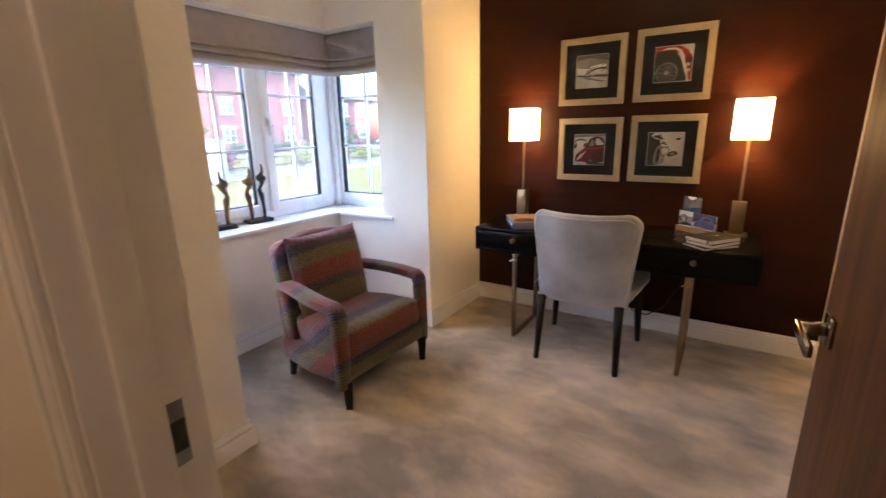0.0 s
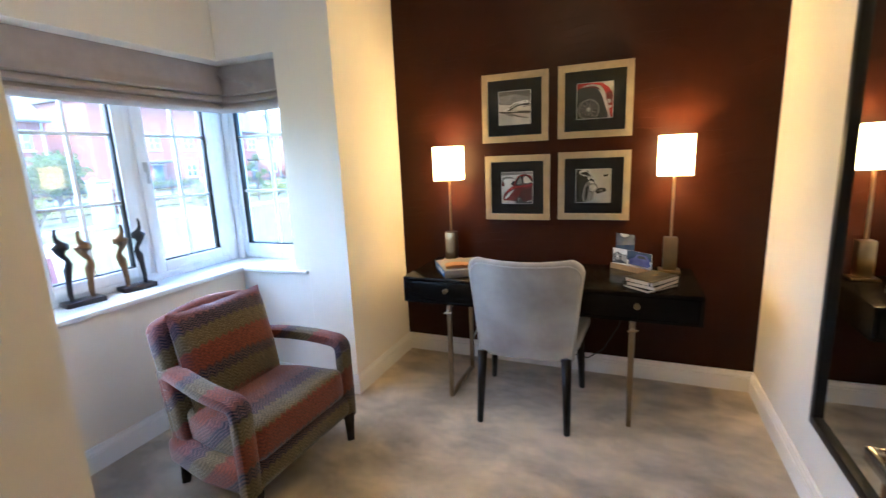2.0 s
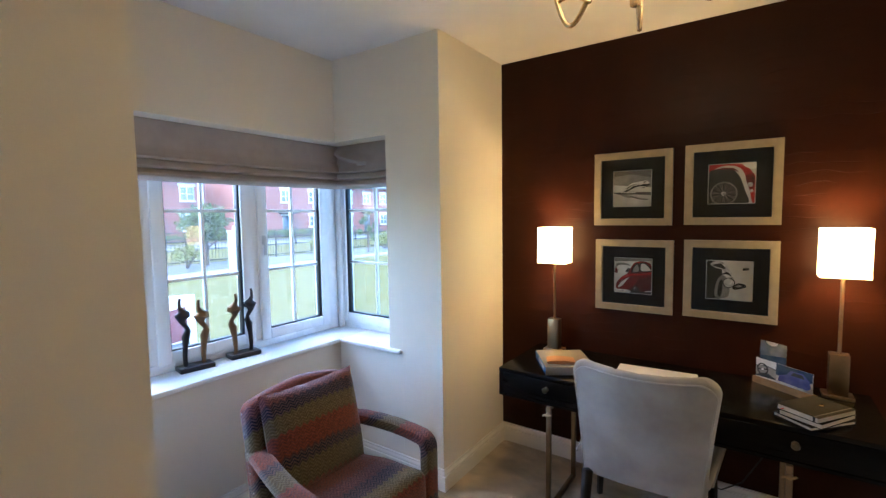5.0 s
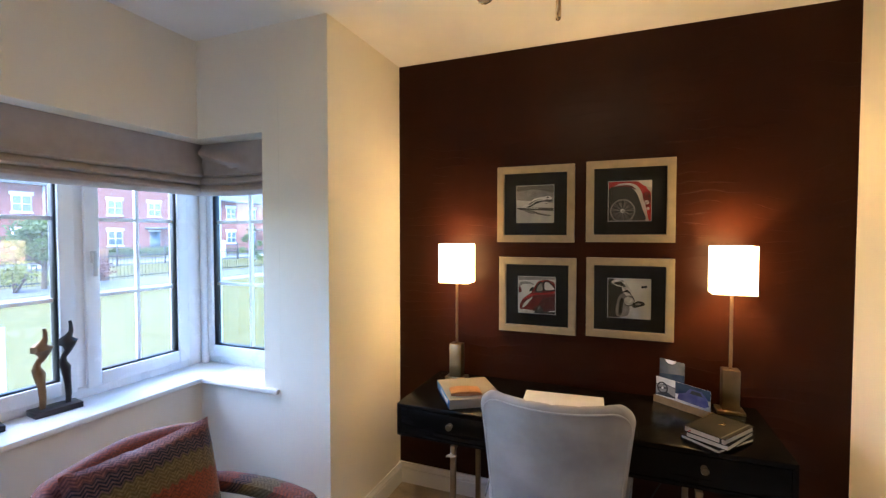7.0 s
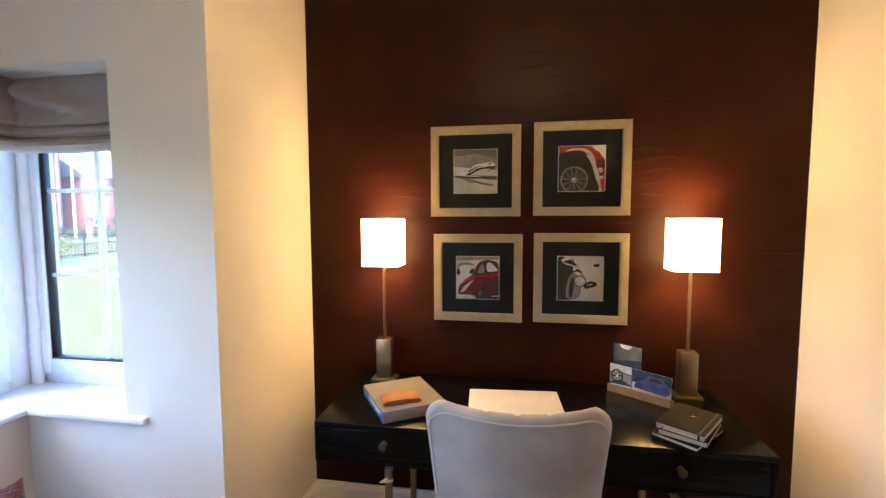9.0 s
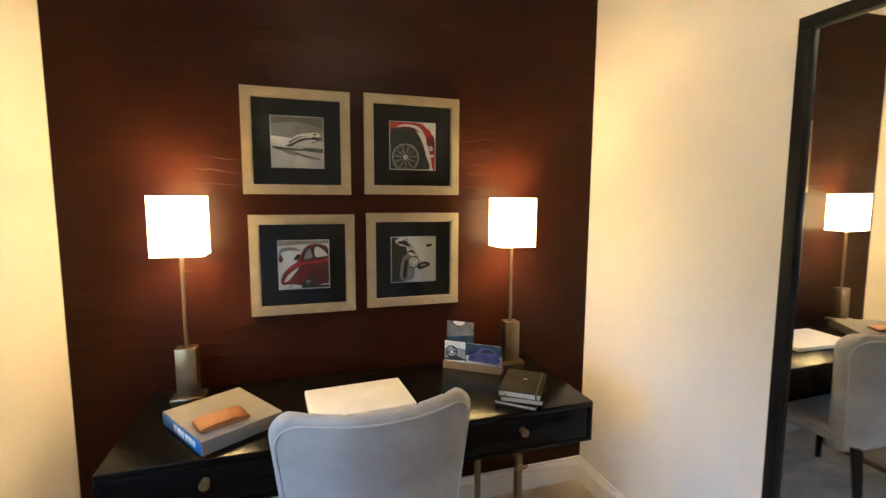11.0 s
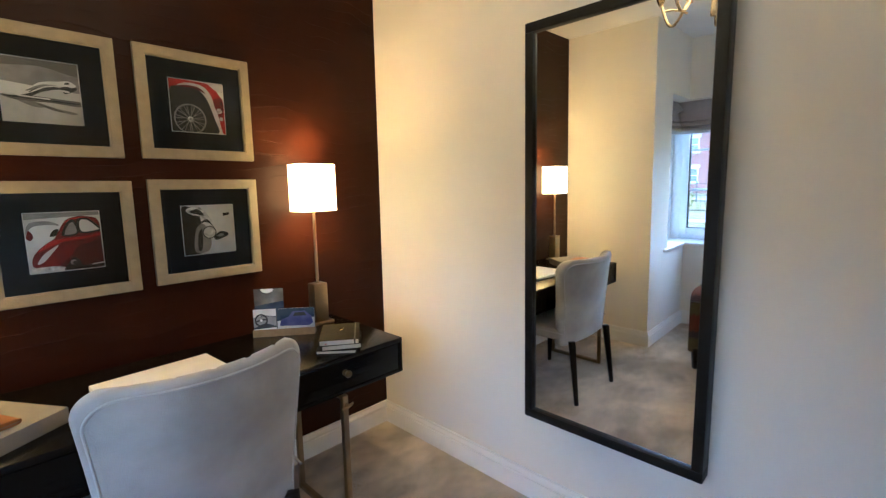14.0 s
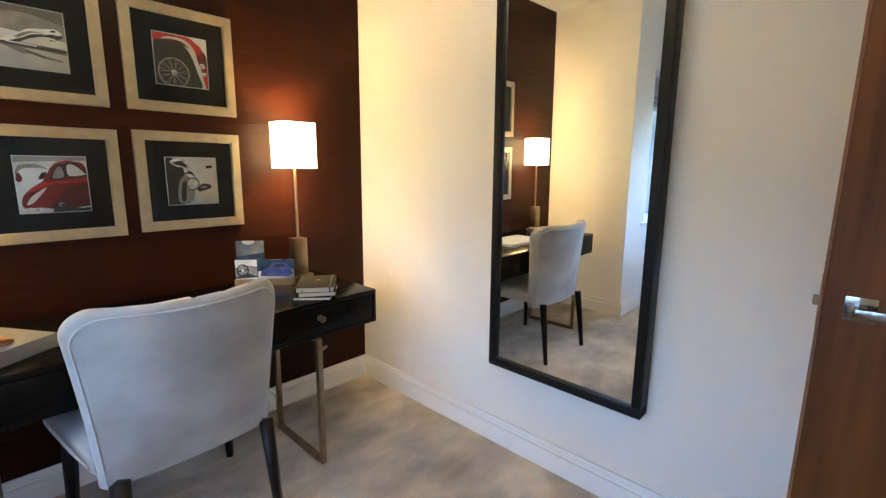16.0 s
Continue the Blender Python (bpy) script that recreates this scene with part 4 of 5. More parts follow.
PHOTOS = {
    # a polished leaping figure over its own reflection
    "leaper": (PALE, [(MIDGREY, [(0, 0.62), (1, 0.52), (1, 1), (0, 1)]), (TAUPE, curve([(0, 0.86), (0.5, 0.90), (1, 0.80), (1, 1), (0, 1)])), (TAUPE, curve([(0.0, 0.40), (0.3, 0.42), (0.7, 0.40), (1, 0.38), (1, 0.30), (0.6, 0.33), (0.2, 0.33)])),
                      (DARK, curve([(0.04, 0.39), (0.2, 0.42), (0.36, 0.49), (0.5, 0.57), (0.72, 0.61), (0.88, 0.64), (0.97, 0.60), (0.90, 0.54), (0.80, 0.50), (0.76, 0.54), (0.62, 0.53), (0.5, 0.49), (0.36, 0.41), (0.2, 0.37)])),
                      (GLINT, curve([(0.05, 0.41), (0.2, 0.46), (0.36, 0.55), (0.5, 0.65), (0.72, 0.69), (0.87, 0.71), (0.96, 0.645), (0.9, 0.61), (0.82, 0.62), (0.7, 0.585), (0.56, 0.575), (0.4, 0.485), (0.22, 0.41)])),
                      (MIDGREY, curve([(0.30, 0.49), (0.42, 0.57), (0.54, 0.62), (0.70, 0.62), (0.56, 0.595), (0.42, 0.52)])), (DARK, curve([(0.80, 0.66), (0.84, 0.69), (0.88, 0.675), (0.84, 0.655)])), (DARK, blade(0.34, 0.47, 0.46, 0.56, 0.012)), (DARK, blade(0.62, 0.58, 0.72, 0.60, 0.012)),
                      (GLINT, curve([(0.60, 0.53), (0.74, 0.56), (0.86, 0.545), (0.84, 0.52), (0.72, 0.535)])), (DARK, blade(0.08, 0.385, 0.98, 0.345, 0.022)), (GLINT, blade(0.2, 0.405, 0.6, 0.385, 0.022)),
                      (MIDGREY, curve([(0.2, 0.33), (0.46, 0.31), (0.82, 0.17), (0.93, 0.19), (0.6, 0.25), (0.4, 0.24)])), (TAUPE, curve([(0.42, 0.30), (0.62, 0.245), (0.8, 0.18), (0.6, 0.215)]))]),
    # a red wing over a wire wheel
    "wing": (PALE, [(BRIGHT_RED, curve([(0, 0.80), (0.25, 0.94), (0.56, 0.94), (0.74, 0.8), (0.86, 0.45), (0.94, 0.05), (1, 0), (1, 0.62), (0.92, 0.78), (0.84, 0.9), (0.7, 0.98), (0.4, 1.0), (0, 1.0)])),
                    (RED, curve([(0, 0.82), (0.25, 0.90), (0.52, 0.89), (0.66, 0.78), (0.52, 0.83), (0.25, 0.84)])),
                    (DARK, curve([(0, 0.0), (0, 0.78), (0.25, 0.86), (0.52, 0.84), (0.68, 0.66), (0.8, 0.3), (0.86, 0), (0.4, -0.05)])), *wheel(0.34, 0.25, 0.30),
                    (PALE, curve([(0.72, 1.0), (0.8, 0.9), (0.92, 0.84), (1, 0.86), (1, 1)])), (RED, curve([(0.80, 0.66), (0.95, 0.72), (0.99, 0.5), (0.93, 0.28), (0.86, 0.42)])), (SILVER, disc(0.90, 0.46, 0.055)), (DARK, disc(0.95, 0.62, 0.03)), (SILVER, disc(0.93, 0.3, 0.04))]),
    # a red coupe seen from behind
    "coupe": (PALE, [(MIDGREY, [(0, 0.90), (1, 0.94), (1, 1), (0, 1)]), (MIDGREY, curve([(0, 0.66), (0.06, 0.84), (0.3, 0.86), (0.44, 0.78), (0.3, 0.80), (0.1, 0.78)])), (DARK, curve([(0.30, 0.60), (0.35, 0.70), (0.42, 0.72), (0.40, 0.62)])), (RED, curve([(0.0, 0.60), (0.04, 0.72), (0.09, 0.62), (0.05, 0.55)])),
                     (RED, curve([(0.06, 0.28), (0.2, 0.45), (0.34, 0.55), (0.40, 0.64), (0.5, 0.83), (0.62, 0.91), (0.82, 0.92), (1, 0.78), (1, 0.05), (0.5, 0.06), (0.08, 0.08)])),
                     (OXBLOOD, curve([(0.40, 0.08), (0.56, 0.26), (0.66, 0.40), (0.82, 0.45), (1, 0.47), (1, 0.06), (0.7, 0.05)])),
                     (BRIGHT_RED, curve([(0.12, 0.35), (0.3, 0.51), (0.5, 0.555), (0.8, 0.58), (1, 0.62), (1, 0.575), (0.8, 0.53), (0.5, 0.50), (0.3, 0.43)])), (BRIGHT_RED, curve([(0.50, 0.82), (0.62, 0.90), (0.80, 0.905), (0.64, 0.87)])),
                     (PALE, curve([(0.10, 0.15), (0.20, 0.31), (0.40, 0.45), (0.30, 0.31), (0.19, 0.18)])),
                     (DARK, curve([(0.46, 0.60), (0.54, 0.82), (0.64, 0.87), (0.69, 0.63)])), (MIDGREY, curve([(0.50, 0.62), (0.56, 0.78), (0.63, 0.82), (0.66, 0.645)])),
                     (DARK, curve([(0.71, 0.63), (0.68, 0.87), (0.84, 0.88), (1.0, 0.72), (1.0, 0.655)])), (PALE, curve([(0.74, 0.655), (0.72, 0.84), (0.83, 0.85), (0.97, 0.70), (0.97, 0.675)])),
                     (DARK, curve([(0.44, 0.02), (0.50, 0.12), (0.58, 0.22), (0.66, 0.16), (0.72, 0.06), (1.0, 0.08), (1.0, 0.0), (0.5, 0.0)])),
                     (MIDGREY, disc(0.575, 0.13, 0.045)), (DARK, disc(0.585, 0.12, 0.03)), (SILVER, curve([(0.03, 0.02), (0.04, 0.08), (0.3, 0.09), (0.46, 0.05), (0.3, 0.02)])), (SILVER, blade(0.82, 0.06, 1.0, 0.08, 0.02))]),
    # the nose of an old car in black and white
    "grille": (PALE, [(DARK, curve([(0, 0), (0, 0.94), (0.14, 0.98), (0.30, 0.88), (0.36, 0.5), (0.30, 0.0)])), (SILVER, curve([(0.08, 0.92), (0.28, 0.99), (0.44, 0.88), (0.58, 0.62), (0.52, 0.52), (0.38, 0.76), (0.18, 0.82)])),
                      (DARK, curve([(0.14, 0.88), (0.3, 0.93), (0.42, 0.80), (0.30, 0.82)])), (MIDGREY, curve([(0.2, 0.06), (0.24, 0.5), (0.40, 0.62), (0.52, 0.3), (0.46, 0.06)])), (DARK, curve([(0.26, 0.10), (0.28, 0.42), (0.36, 0.5), (0.34, 0.12)])),
                      (DARK, disc(0.50, 0.44, 0.135)), (SILVER, disc(0.50, 0.44, 0.115)), (PALE, disc(0.48, 0.47, 0.06)), (DARK, curve([(0.30, 0.62), (0.46, 0.66), (0.60, 0.54), (0.56, 0.60), (0.46, 0.72)])),
                      (DARK, curve([(0.58, 0.34), (0.70, 0.44), (0.84, 0.42), (0.87, 0.35), (0.72, 0.29), (0.62, 0.27)])), (MIDGREY, curve([(0.64, 0.35), (0.71, 0.395), (0.79, 0.375), (0.72, 0.335)])), (DARK, [(0.79, 0.77), (0.92, 0.79), (0.92, 0.84), (0.79, 0.83)])]),
}


def picture(x0, x1, z0, z1, subject, label):
    cx, cz, w, h = (x0 + x1) / 2, (z0 + z1) / 2, (x1 - x0) / 2, (z1 - z0) / 2
    root = thing("framed_picture", pose(cx, Y1, cz), label, "picture", "pictures above the desk")
    fw = 0.038
    for k in range(4):
        L, H = (w, h) if k % 2 == 0 else (h, w)
        bm = bmesh.new()
        prism(bm, [(-L, H), (L, H), (L - fw, H - fw), (-L + fw, H - fw)], -0.024, -0.001)
        bmesh.ops.bevel(bm, geom=[e for e in bm.edges if abs(e.verts[0].co.y - e.verts[1].co.y) < 1e-6 and abs(e.verts[0].co.z - e.verts[1].co.z) < 1e-6 and e.verts[0].co.y < -0.02], offset=0.003, segments=2, affect="EDGES")
        prism(bm, [(-L + fw, H - fw), (L - fw, H - fw), (L - fw - 0.003, H - fw - 0.003), (-L + fw + 0.003, H - fw - 0.003)], -0.0195, -0.003)
        bm.transform(Matrix.Rotation(radians(90 * k), 4, "Y"))
        part("frame_bar", bm, FRAME_SILVER, root, "champagne silver moulding", smooth=False)
    part("mat", block(-w + fw - 0.004, w - fw + 0.004, -0.012, -0.002, -h + fw - 0.004, h - fw + 0.004), MAT_BOARD, root, "charcoal mat board")
    s = 0.207
    ground, shapes = PHOTOS[subject]
    rim = block(-s / 2 - 0.003, s / 2 + 0.003, -0.0128, -0.0119, -s / 2 - 0.003, s / 2 + 0.003)
    part("bevel_edge", rim, WHITE_INK, root)
    photo = part("photo", block(-s / 2, s / 2, -0.0133, -0.0129, -s / 2, s / 2), ground, root)
    for k, (mat, outline) in enumerate(shapes):
        bm = bmesh.new()
        y = -0.01335 - 0.00007 * k
        prism(bm, [((min(1, max(0, u)) - 0.5) * s, (min(1, max(0, v)) - 0.5) * s) for u, v in outline], y - 0.0001, y)
        part("printed_shape", bm, mat, photo, smooth=False)
    pane = block(-w + fw - 0.003, w - fw + 0.003, -0.0185, -0.0175, -h + fw - 0.003, h - fw + 0.003)
    one_sided(pane, (0, -1, 0))
    part("glass", pane, PIC_GLASS, root, smooth=False).visible_shadow = False


picture(-1.555, -1.122, 1.550, 1.982, "leaper", "framed photo of a polished leaping figure on grey")
picture(-1.062, -0.627, 1.553, 1.987, "wing", "framed photo of a red car wing and wire wheel")
picture(-1.542, -1.110, 1.036, 1.464, "coupe", "framed photo of a red vintage coupe")
picture(-1.057, -0.626, 1.042, 1.470, "grille", "framed black and white photo of a car's nose")

# ---------------------------------------------------------------- mirror
# it hangs from its top edge and leans a little into the room
mir = thing("wall_mirror", pose(X1 - 0.0015, 2.5555, 0.427, 0, -0.62, -0.16), "tall wall mirror in a deep black frame", "mirror")
mw, mh, fw = 0.3485, 1.615, 0.036
for a, b, c, d in ((-mw, mw, mh - fw, mh), (-mw, mw, 0, fw), (-mw, -mw + fw, fw, mh - fw), (mw - fw, mw, fw, mh - fw)):
    part("frame_bar", block(-0.069, -0.001, a, b, c, d, 0.003), MIRROR_FRAME, mir)
part("mirror_glass", block(-0.052, -0.020, -mw + fw + 0.001, mw - fw - 0.001, fw + 0.001, mh - fw - 0.001), SILVERING, mir, "clear silvered glass", smooth=False)

# ---------------------------------------------------------------- chandelier
CH = (-1.03, 2.53)
ch = thing("chandelier", pose(*CH, TOP), "lit brass ceiling light with five curled arms and opal bowls", "ceiling light")
rose = bmesh.new()
lathe(rose, [(0.06, 0), (0.06, -0.012), (0.045, -0.03), (0.012, -0.036), (0.012, -0.04)], 28)
part("ceiling_rose", rose, GOLD, ch)
stem = bmesh.new()
lathe(stem, [(0.008, -0.036), (0.008, -0.16), (0.02, -0.18), (0.024, -0.205), (0.012, -0.225), (0.011, -0.36), (0.011, -0.40), (0.014, -0.415), (0.013, -0.435), (0.006, -0.44)], 20)
part("stem", stem, GOLD, ch)
for k in range(5):
    a = radians(98 + 72 * k)
    c, s = math.cos(a), math.sin(a)
    arm = bmesh.new()
    prof = [(0.012 + 0.253 * (j / 20) ** 0.50, -0.22 - 0.190 * math.sin(math.pi * 0.95 * j / 20) - 0.04 * j / 20) for j in range(21)]
    tube(arm, [(r * c, r * s, z) for r, z in prof], 0.0075, 16)
    tube(arm, [(r * c - 0.02 * s * t, r * s + 0.02 * c * t, z) for r, z, t in ((0.25, -0.345, 0), (0.21, -0.345, 0.6), (0.17, -0.36, 1), (0.13, -0.385, 0.4))], 0.006, 8)
    part("arm", arm, GOLD, ch)
    cup = bmesh.new()
    lathe(cup, [(0.010, -0.315), (0.016, -0.30), (0.024, -0.275), (0.030, -0.245), (0.020, -0.243)], 18, (0.265 * c, 0.265 * s, 0))
    part("lamp_cup", cup, GOLD, ch)
    bowl = bmesh.new()
    lathe(bowl, [(0.022, -0.268), (0.062, -0.258), (0.094, -0.222), (0.108, -0.172), (0.104, -0.168), (0.09, -0.214), (0.058, -0.248), (0.01, -0.258)], 28, (0.265 * c, 0.265 * s, 0))
    part("glass_bowl", bowl, BOWL, ch, "glowing opal glass bowl")
    bulb("chandelier_bulb", (CH[0] + 0.265 * c, CH[1] + 0.265 * s, TOP - 0.212), CHANDELIER_WATTS, WARM, 0.03)

# ---------------------------------------------------------------- things on the desk
book = thing("boxed_book", pose(-1.609, 3.577, DZ, 0, 0, -57), "large grey cloth book with a blue spine", "book")
part("cover", block(-0.155, 0.155, -0.134, 0.134, 0, 0.046, 0.0015), GREY_CLOTH, book)
part("spine", block(-0.153, 0.153, -0.1352, -0.1338, 0.003, 0.043), BLUE, book, "blue printed spine")
letters = bmesh.new()
for k, (w, h) in enumerate(((0.020, 0.022), (0.024, 0.022), (0.020, 0.022), (0.024, 0.022), (0.022, 0.022), (0.018, 0.022))):
    box(letters, -0.055 + k * 0.030, -0.055 + k * 0.030 + w, -0.1358, -0.1351, 0.012, 0.012 + h)
part("title_bar", letters, WHITE_INK, book, "pale lettering too blurred to read")

wal = thing("wallet", pose(-1.600, 3.497, DZ + 0.046, 0, 0, 27), "folded tan leather wallet lying on the grey book", "wallet")
wb = bmesh.new()
prism(wb, [(-0.075, 0.002), (0.07, 0.001), (0.076, 0.006), (0.077, 0.012), (0.072, 0.016), (0.02, 0.021), (-0.03, 0.0215), (-0.07, 0.017), (-0.077, 0.011)], -0.045, 0.045)
bmesh.ops.bevel(wb, geom=wb.edges[:], offset=0.002, segments=2, affect="EDGES")
part("body", wb, TAN, wal)
part("flap_seam", block(-0.071, 0.071, -0.0462, -0.0448, 0.008, 0.0095, 0.0004), GREY_CLOTH, wal)

lap = thing("laptop", pose(-1.138, 3.615, DZ, 0, 0, 4.2), "closed white laptop lying on the desk", "laptop")
part("base", block(-0.192, 0.192, -0.13, 0.13, 0.002, 0.011, 0.003, 3), LAPTOP, lap)
part("lid", block(-0.192, 0.192, -0.13, 0.13, 0.0118, 0.021, 0.004, 3), LAPTOP, lap)
for fx in (-0.17, 0.17):
    for fy in (-0.11, 0.11):
        part("rubber_foot", lathe(bmesh.new(), [(0.008, 0), (0.007, 0.0022)], 10, (fx, fy, 0)), BLACK, lap)


def notebook(z, turn, dx, dy, cover, thick, label, band=True):
    root = thing("notebook", pose(-0.502 + dx, 3.490 + dy, z, 0, 0, 54 + turn), label, "notebook", "notebooks stacked on the desk")
    part("page_block", block(-0.112, 0.112, -0.077, 0.077, 0.0013, thick - 0.0013, 0.0004), PAGES, root)
    cv = bmesh.new()
    box(cv, -0.116, 0.116, -0.081, 0.081, thick - 0.0012, thick, 0.0004)
    box(cv, -0.116, 0.116, -0.081, 0.081, 0, 0.0012, 0.0004)
    box(cv, -0.116, 0.116, 0.0788, 0.0808, 0.0004, thick - 0.0004, 0.0005)
    part("cover", cv, cover, root)
    if band:
        part("elastic_band", block(-0.1168, 0.1168, -0.066, -0.060, 0.0006, thick + 0.0006, 0.0004), BLACK, root)
        mk = bmesh.new()
        prism(mk, [(-0.012, -0.006), (0.0, 0.002), (0.012, -0.006), (0.006, 0.008), (-0.006, 0.008)], 0, 0.0005, Matrix.Rotation(radians(90), 4, "X"))
        mk.transform(Matrix.Translation((0.03, 0.0, thick + 0.0006)) @ Matrix.Scale(1.4, 4))
        part("gold_mark", mk, GOLD, root, "small gold stamped mark")
        part("ribbon", block(-0.130, -0.111, 0.05, 0.055, thick * 0.45, thick * 0.45 + 0.0008), RED_RIBBON, root)


notebook(DZ, -6, -0.006, -0.004, OLIVE_COVER, 0.014, "slim dark notebook at the foot of the stack", False)
notebook(DZ + 0.014, 3, 0.004, 0.0, OLIVE_COVER, 0.020, "dark notebook in the middle of the stack", False)
notebook(DZ + 0.034, 0, 0, 0, OLIVE_COVER, 0.022, "olive notebook with elastic band and gold mark")

SKYBLUE = material("card_sky_blue", (0.025, 0.045, 0.09), 0.18, second=(0.06, 0.09, 0.13), scale=18)
VIOLET = material("card_violet_blue", (0.07, 0.07, 0.20), 0.2, second=(0.13, 0.14, 0.28), scale=22)
SLATE = material("card_slate", (0.06, 0.07, 0.085), 0.2, second=(0.12, 0.13, 0.15), scale=14)
TRAY_GOLD = material("brushed_tray_gold", (0.34, 0.21, 0.09), 0.55, metal=0.6, second=(0.28, 0.17, 0.07), scale=40)
hold = thing("card_holder", pose(-0.597, 3.803, DZ, 0, 0, -37), "gold card holder with three glossy picture cards", "card holder")
tray = bmesh.new()
prism(tray, [(-0.028, 0), (0.028, 0), (0.020, 0.022), (-0.026, 0.034)], -0.137, 0.137, Matrix.Rotation(radians(90), 4, "Z"))
bmesh.ops.bevel(tray, geom=tray.edges[:], offset=0.0015, segments=2, affect="EDGES")
part("tray", tray, TRAY_GOLD, hold, "brushed gold tray")
CARDS = ((-0.132, -0.003, 0.019, 0.215, 0.016, SLATE, [(PALE, disc(0.45, 1.0, 0.22, sz=0.45)), (SKYBLUE, [(0, 0.35), (1, 0.45), (1, 0.7), (0, 0.6)])]),
         (-0.136, -0.036, 0.021, 0.125, -0.004, SLATE, [(PALE, [(0, 0.62), (0.5, 0.72), (1, 0.66), (1, 1), (0, 1)]), (MIDGREY, curve([(0, 0.18), (0.3, 0.3), (0.62, 0.34), (1, 0.22), (1, 0.6), (0.5, 0.66), (0, 0.58)])), (DARK, ring(0.34, 0.5, 0.22, 0.29)), (DARK, blade(0.12, 0.46, 0.56, 0.54, 0.07)), (SILVER, disc(0.34, 0.5, 0.06)), (PALE, [(0, 0), (1, 0), (1, 0.16), (0, 0.1)])]),
         (-0.030, 0.136, 0.021, 0.125, -0.012, PALE, [(SKYBLUE, [(0, 0.45), (1, 0.55), (1, 1), (0, 1)]), (VIOLET, [(0.06, 0.22), (0.1, 0.5), (0.3, 0.62), (0.42, 0.86), (0.75, 0.86), (0.92, 0.6), (0.96, 0.3), (0.85, 0.18)]),
                                                     (DARK, [(0.42, 0.64), (0.48, 0.8), (0.72, 0.8), (0.8, 0.64)])]))
for a, b, z0, z1, y, mat, shapes in CARDS:
    card = part("picture_card", block(a, b, y - 0.0008, y + 0.0008, z0, z1), mat, hold)
    for k, (m2, outline) in enumerate(shapes):
        bm = bmesh.new()
        yy2 = y - 0.0009 - 0.0001 * k
        prism(bm, [(a + (b - a) * min(1, max(0, u)), z0 + (z1 - z0) * min(1, max(0, v))) for u, v in outline], yy2 - 0.0001, yy2)
        part("printed_shape", bm, m2, card, smooth=False)

# ---------------------------------------------------------------- figures on the sill


def figures(x, y, turn, order, label):
    """Two slim abstract figures on one plinth, a single plain casting."""
    bm = bmesh.new()
    box(bm, -0.046, 0.046, -0.088, 0.088, 0, 0.026, 0.002)
    for s, kind in zip((-1, 1), order):
        b = bmesh.new()
        scale_up = 1.3
        sway = [(0, 0.024, 0.011), (0.002, 0.07, 0.0125), (-0.001, 0.13, 0.014), (-0.005, 0.185, 0.016), (-0.013, 0.212, 0.013), (-0.010, 0.235, 0.009), (0.002, 0.258, 0.011), (0.006, 0.278, 0.018),
                (0.004, 0.296, 0.030), (0.001, 0.312, 0.026), (0.006, 0.325, 0.012), (0.013, 0.345, 0.0075), (0.013, 0.372, 0.006), (0.010, 0.392, 0.005)]
        flip = -s if kind else s
        tube(b, [(0, s * 0.047 + flip * dy * 1.3, z * (0.97 if kind else 1.02)) for dy, z, r in sway], [r * (1.1 if kind else 1.0) * (scale_up if z > 0.16 else 1.0) for _, z, r in sway], 10, 0.62)
        for f in b.faces:
            f.material_index = 1 if kind else 0
        join(bm, b)
    ob = part("figurine", bm, [PATINA, BRONZE])
    ob.matrix_basis = pose(x, y, SILL_Z, 0, 0, turn)
    tagged(ob, label, "sculpture", "figures on the sill")


figures(-3.240, 2.318, -8, (0, 1), "pair of slim abstract figures, one black, one bronze")
figures(-3.238, 2.600, -8, (1, 0), "pair of slim abstract figures, bronze and black, on the sill")

# unseen hall lamp and fitting, added for the warm light at the doorway
bulb("hall_ceiling_lamp", (-1.0, -0.2, 2.45), HALL_WATTS, (1.0, 0.62, 0.36), 0.06)
hl = thing("assumed_hall_light", pose(-1.0, -0.2, TOP), "unseen round ceiling light, added to warm the doorway from the hall", "ceiling light")
part("body", lathe(bmesh.new(), [(0.12, 0), (0.12, -0.02), (0.10, -0.05), (0.02, -0.06)], 24), BOWL, hl)

# ---------------------------------------------------------------- the garden and street beyond the bay
GZ = -0.30
GRASS = material("lawn_grass", (0.092, 0.088, 0.025), 0.95, second=(0.108, 0.098, 0.034), scale=1.2, bump=0.6, bump_scale=30, spec=0.1)
GRAVEL = material("slate_chippings", (0.06, 0.06, 0.066), 0.9, second=(0.13, 0.13, 0.14), scale=14, bump=0.8, bump_scale=30)
PAVING = material("pale_paving", (0.20, 0.195, 0.185), 0.85, second=(0.17, 0.165, 0.16), scale=3, bump=0.3, bump_scale=40)
ASPHALT = material("wet_asphalt", (0.06, 0.06, 0.062), 0.6, second=(0.08, 0.08, 0.082), scale=2, bump=0.3, bump_scale=60)
BRICK = material("red_brick_wall", (0.30, 0.125, 0.10), 0.9, second=(0.25, 0.10, 0.08), scale=4, bump=0.3, bump_scale=30, objvar=0.1)
ROOF = material("grey_roof_tile", (0.10, 0.10, 0.11), 0.8, second=(0.14, 0.13, 0.13), scale=5, bump=0.4, bump_scale=12)
FAR_PANE = material("far_window_pane", (0.10, 0.12, 0.14), 0.1, spec=0.8)
IRON = material("black_iron_railing", (0.02, 0.02, 0.022), 0.5)
LEAF = material("shrub_leaf", (0.065, 0.095, 0.025), 0.7, second=(0.11, 0.13, 0.045), scale=6, objvar=0.2)
LEAF_YELLOW = material("yellow_shrub_leaf", (0.21, 0.195, 0.045), 0.7, second=(0.14, 0.155, 0.035), scale=6)
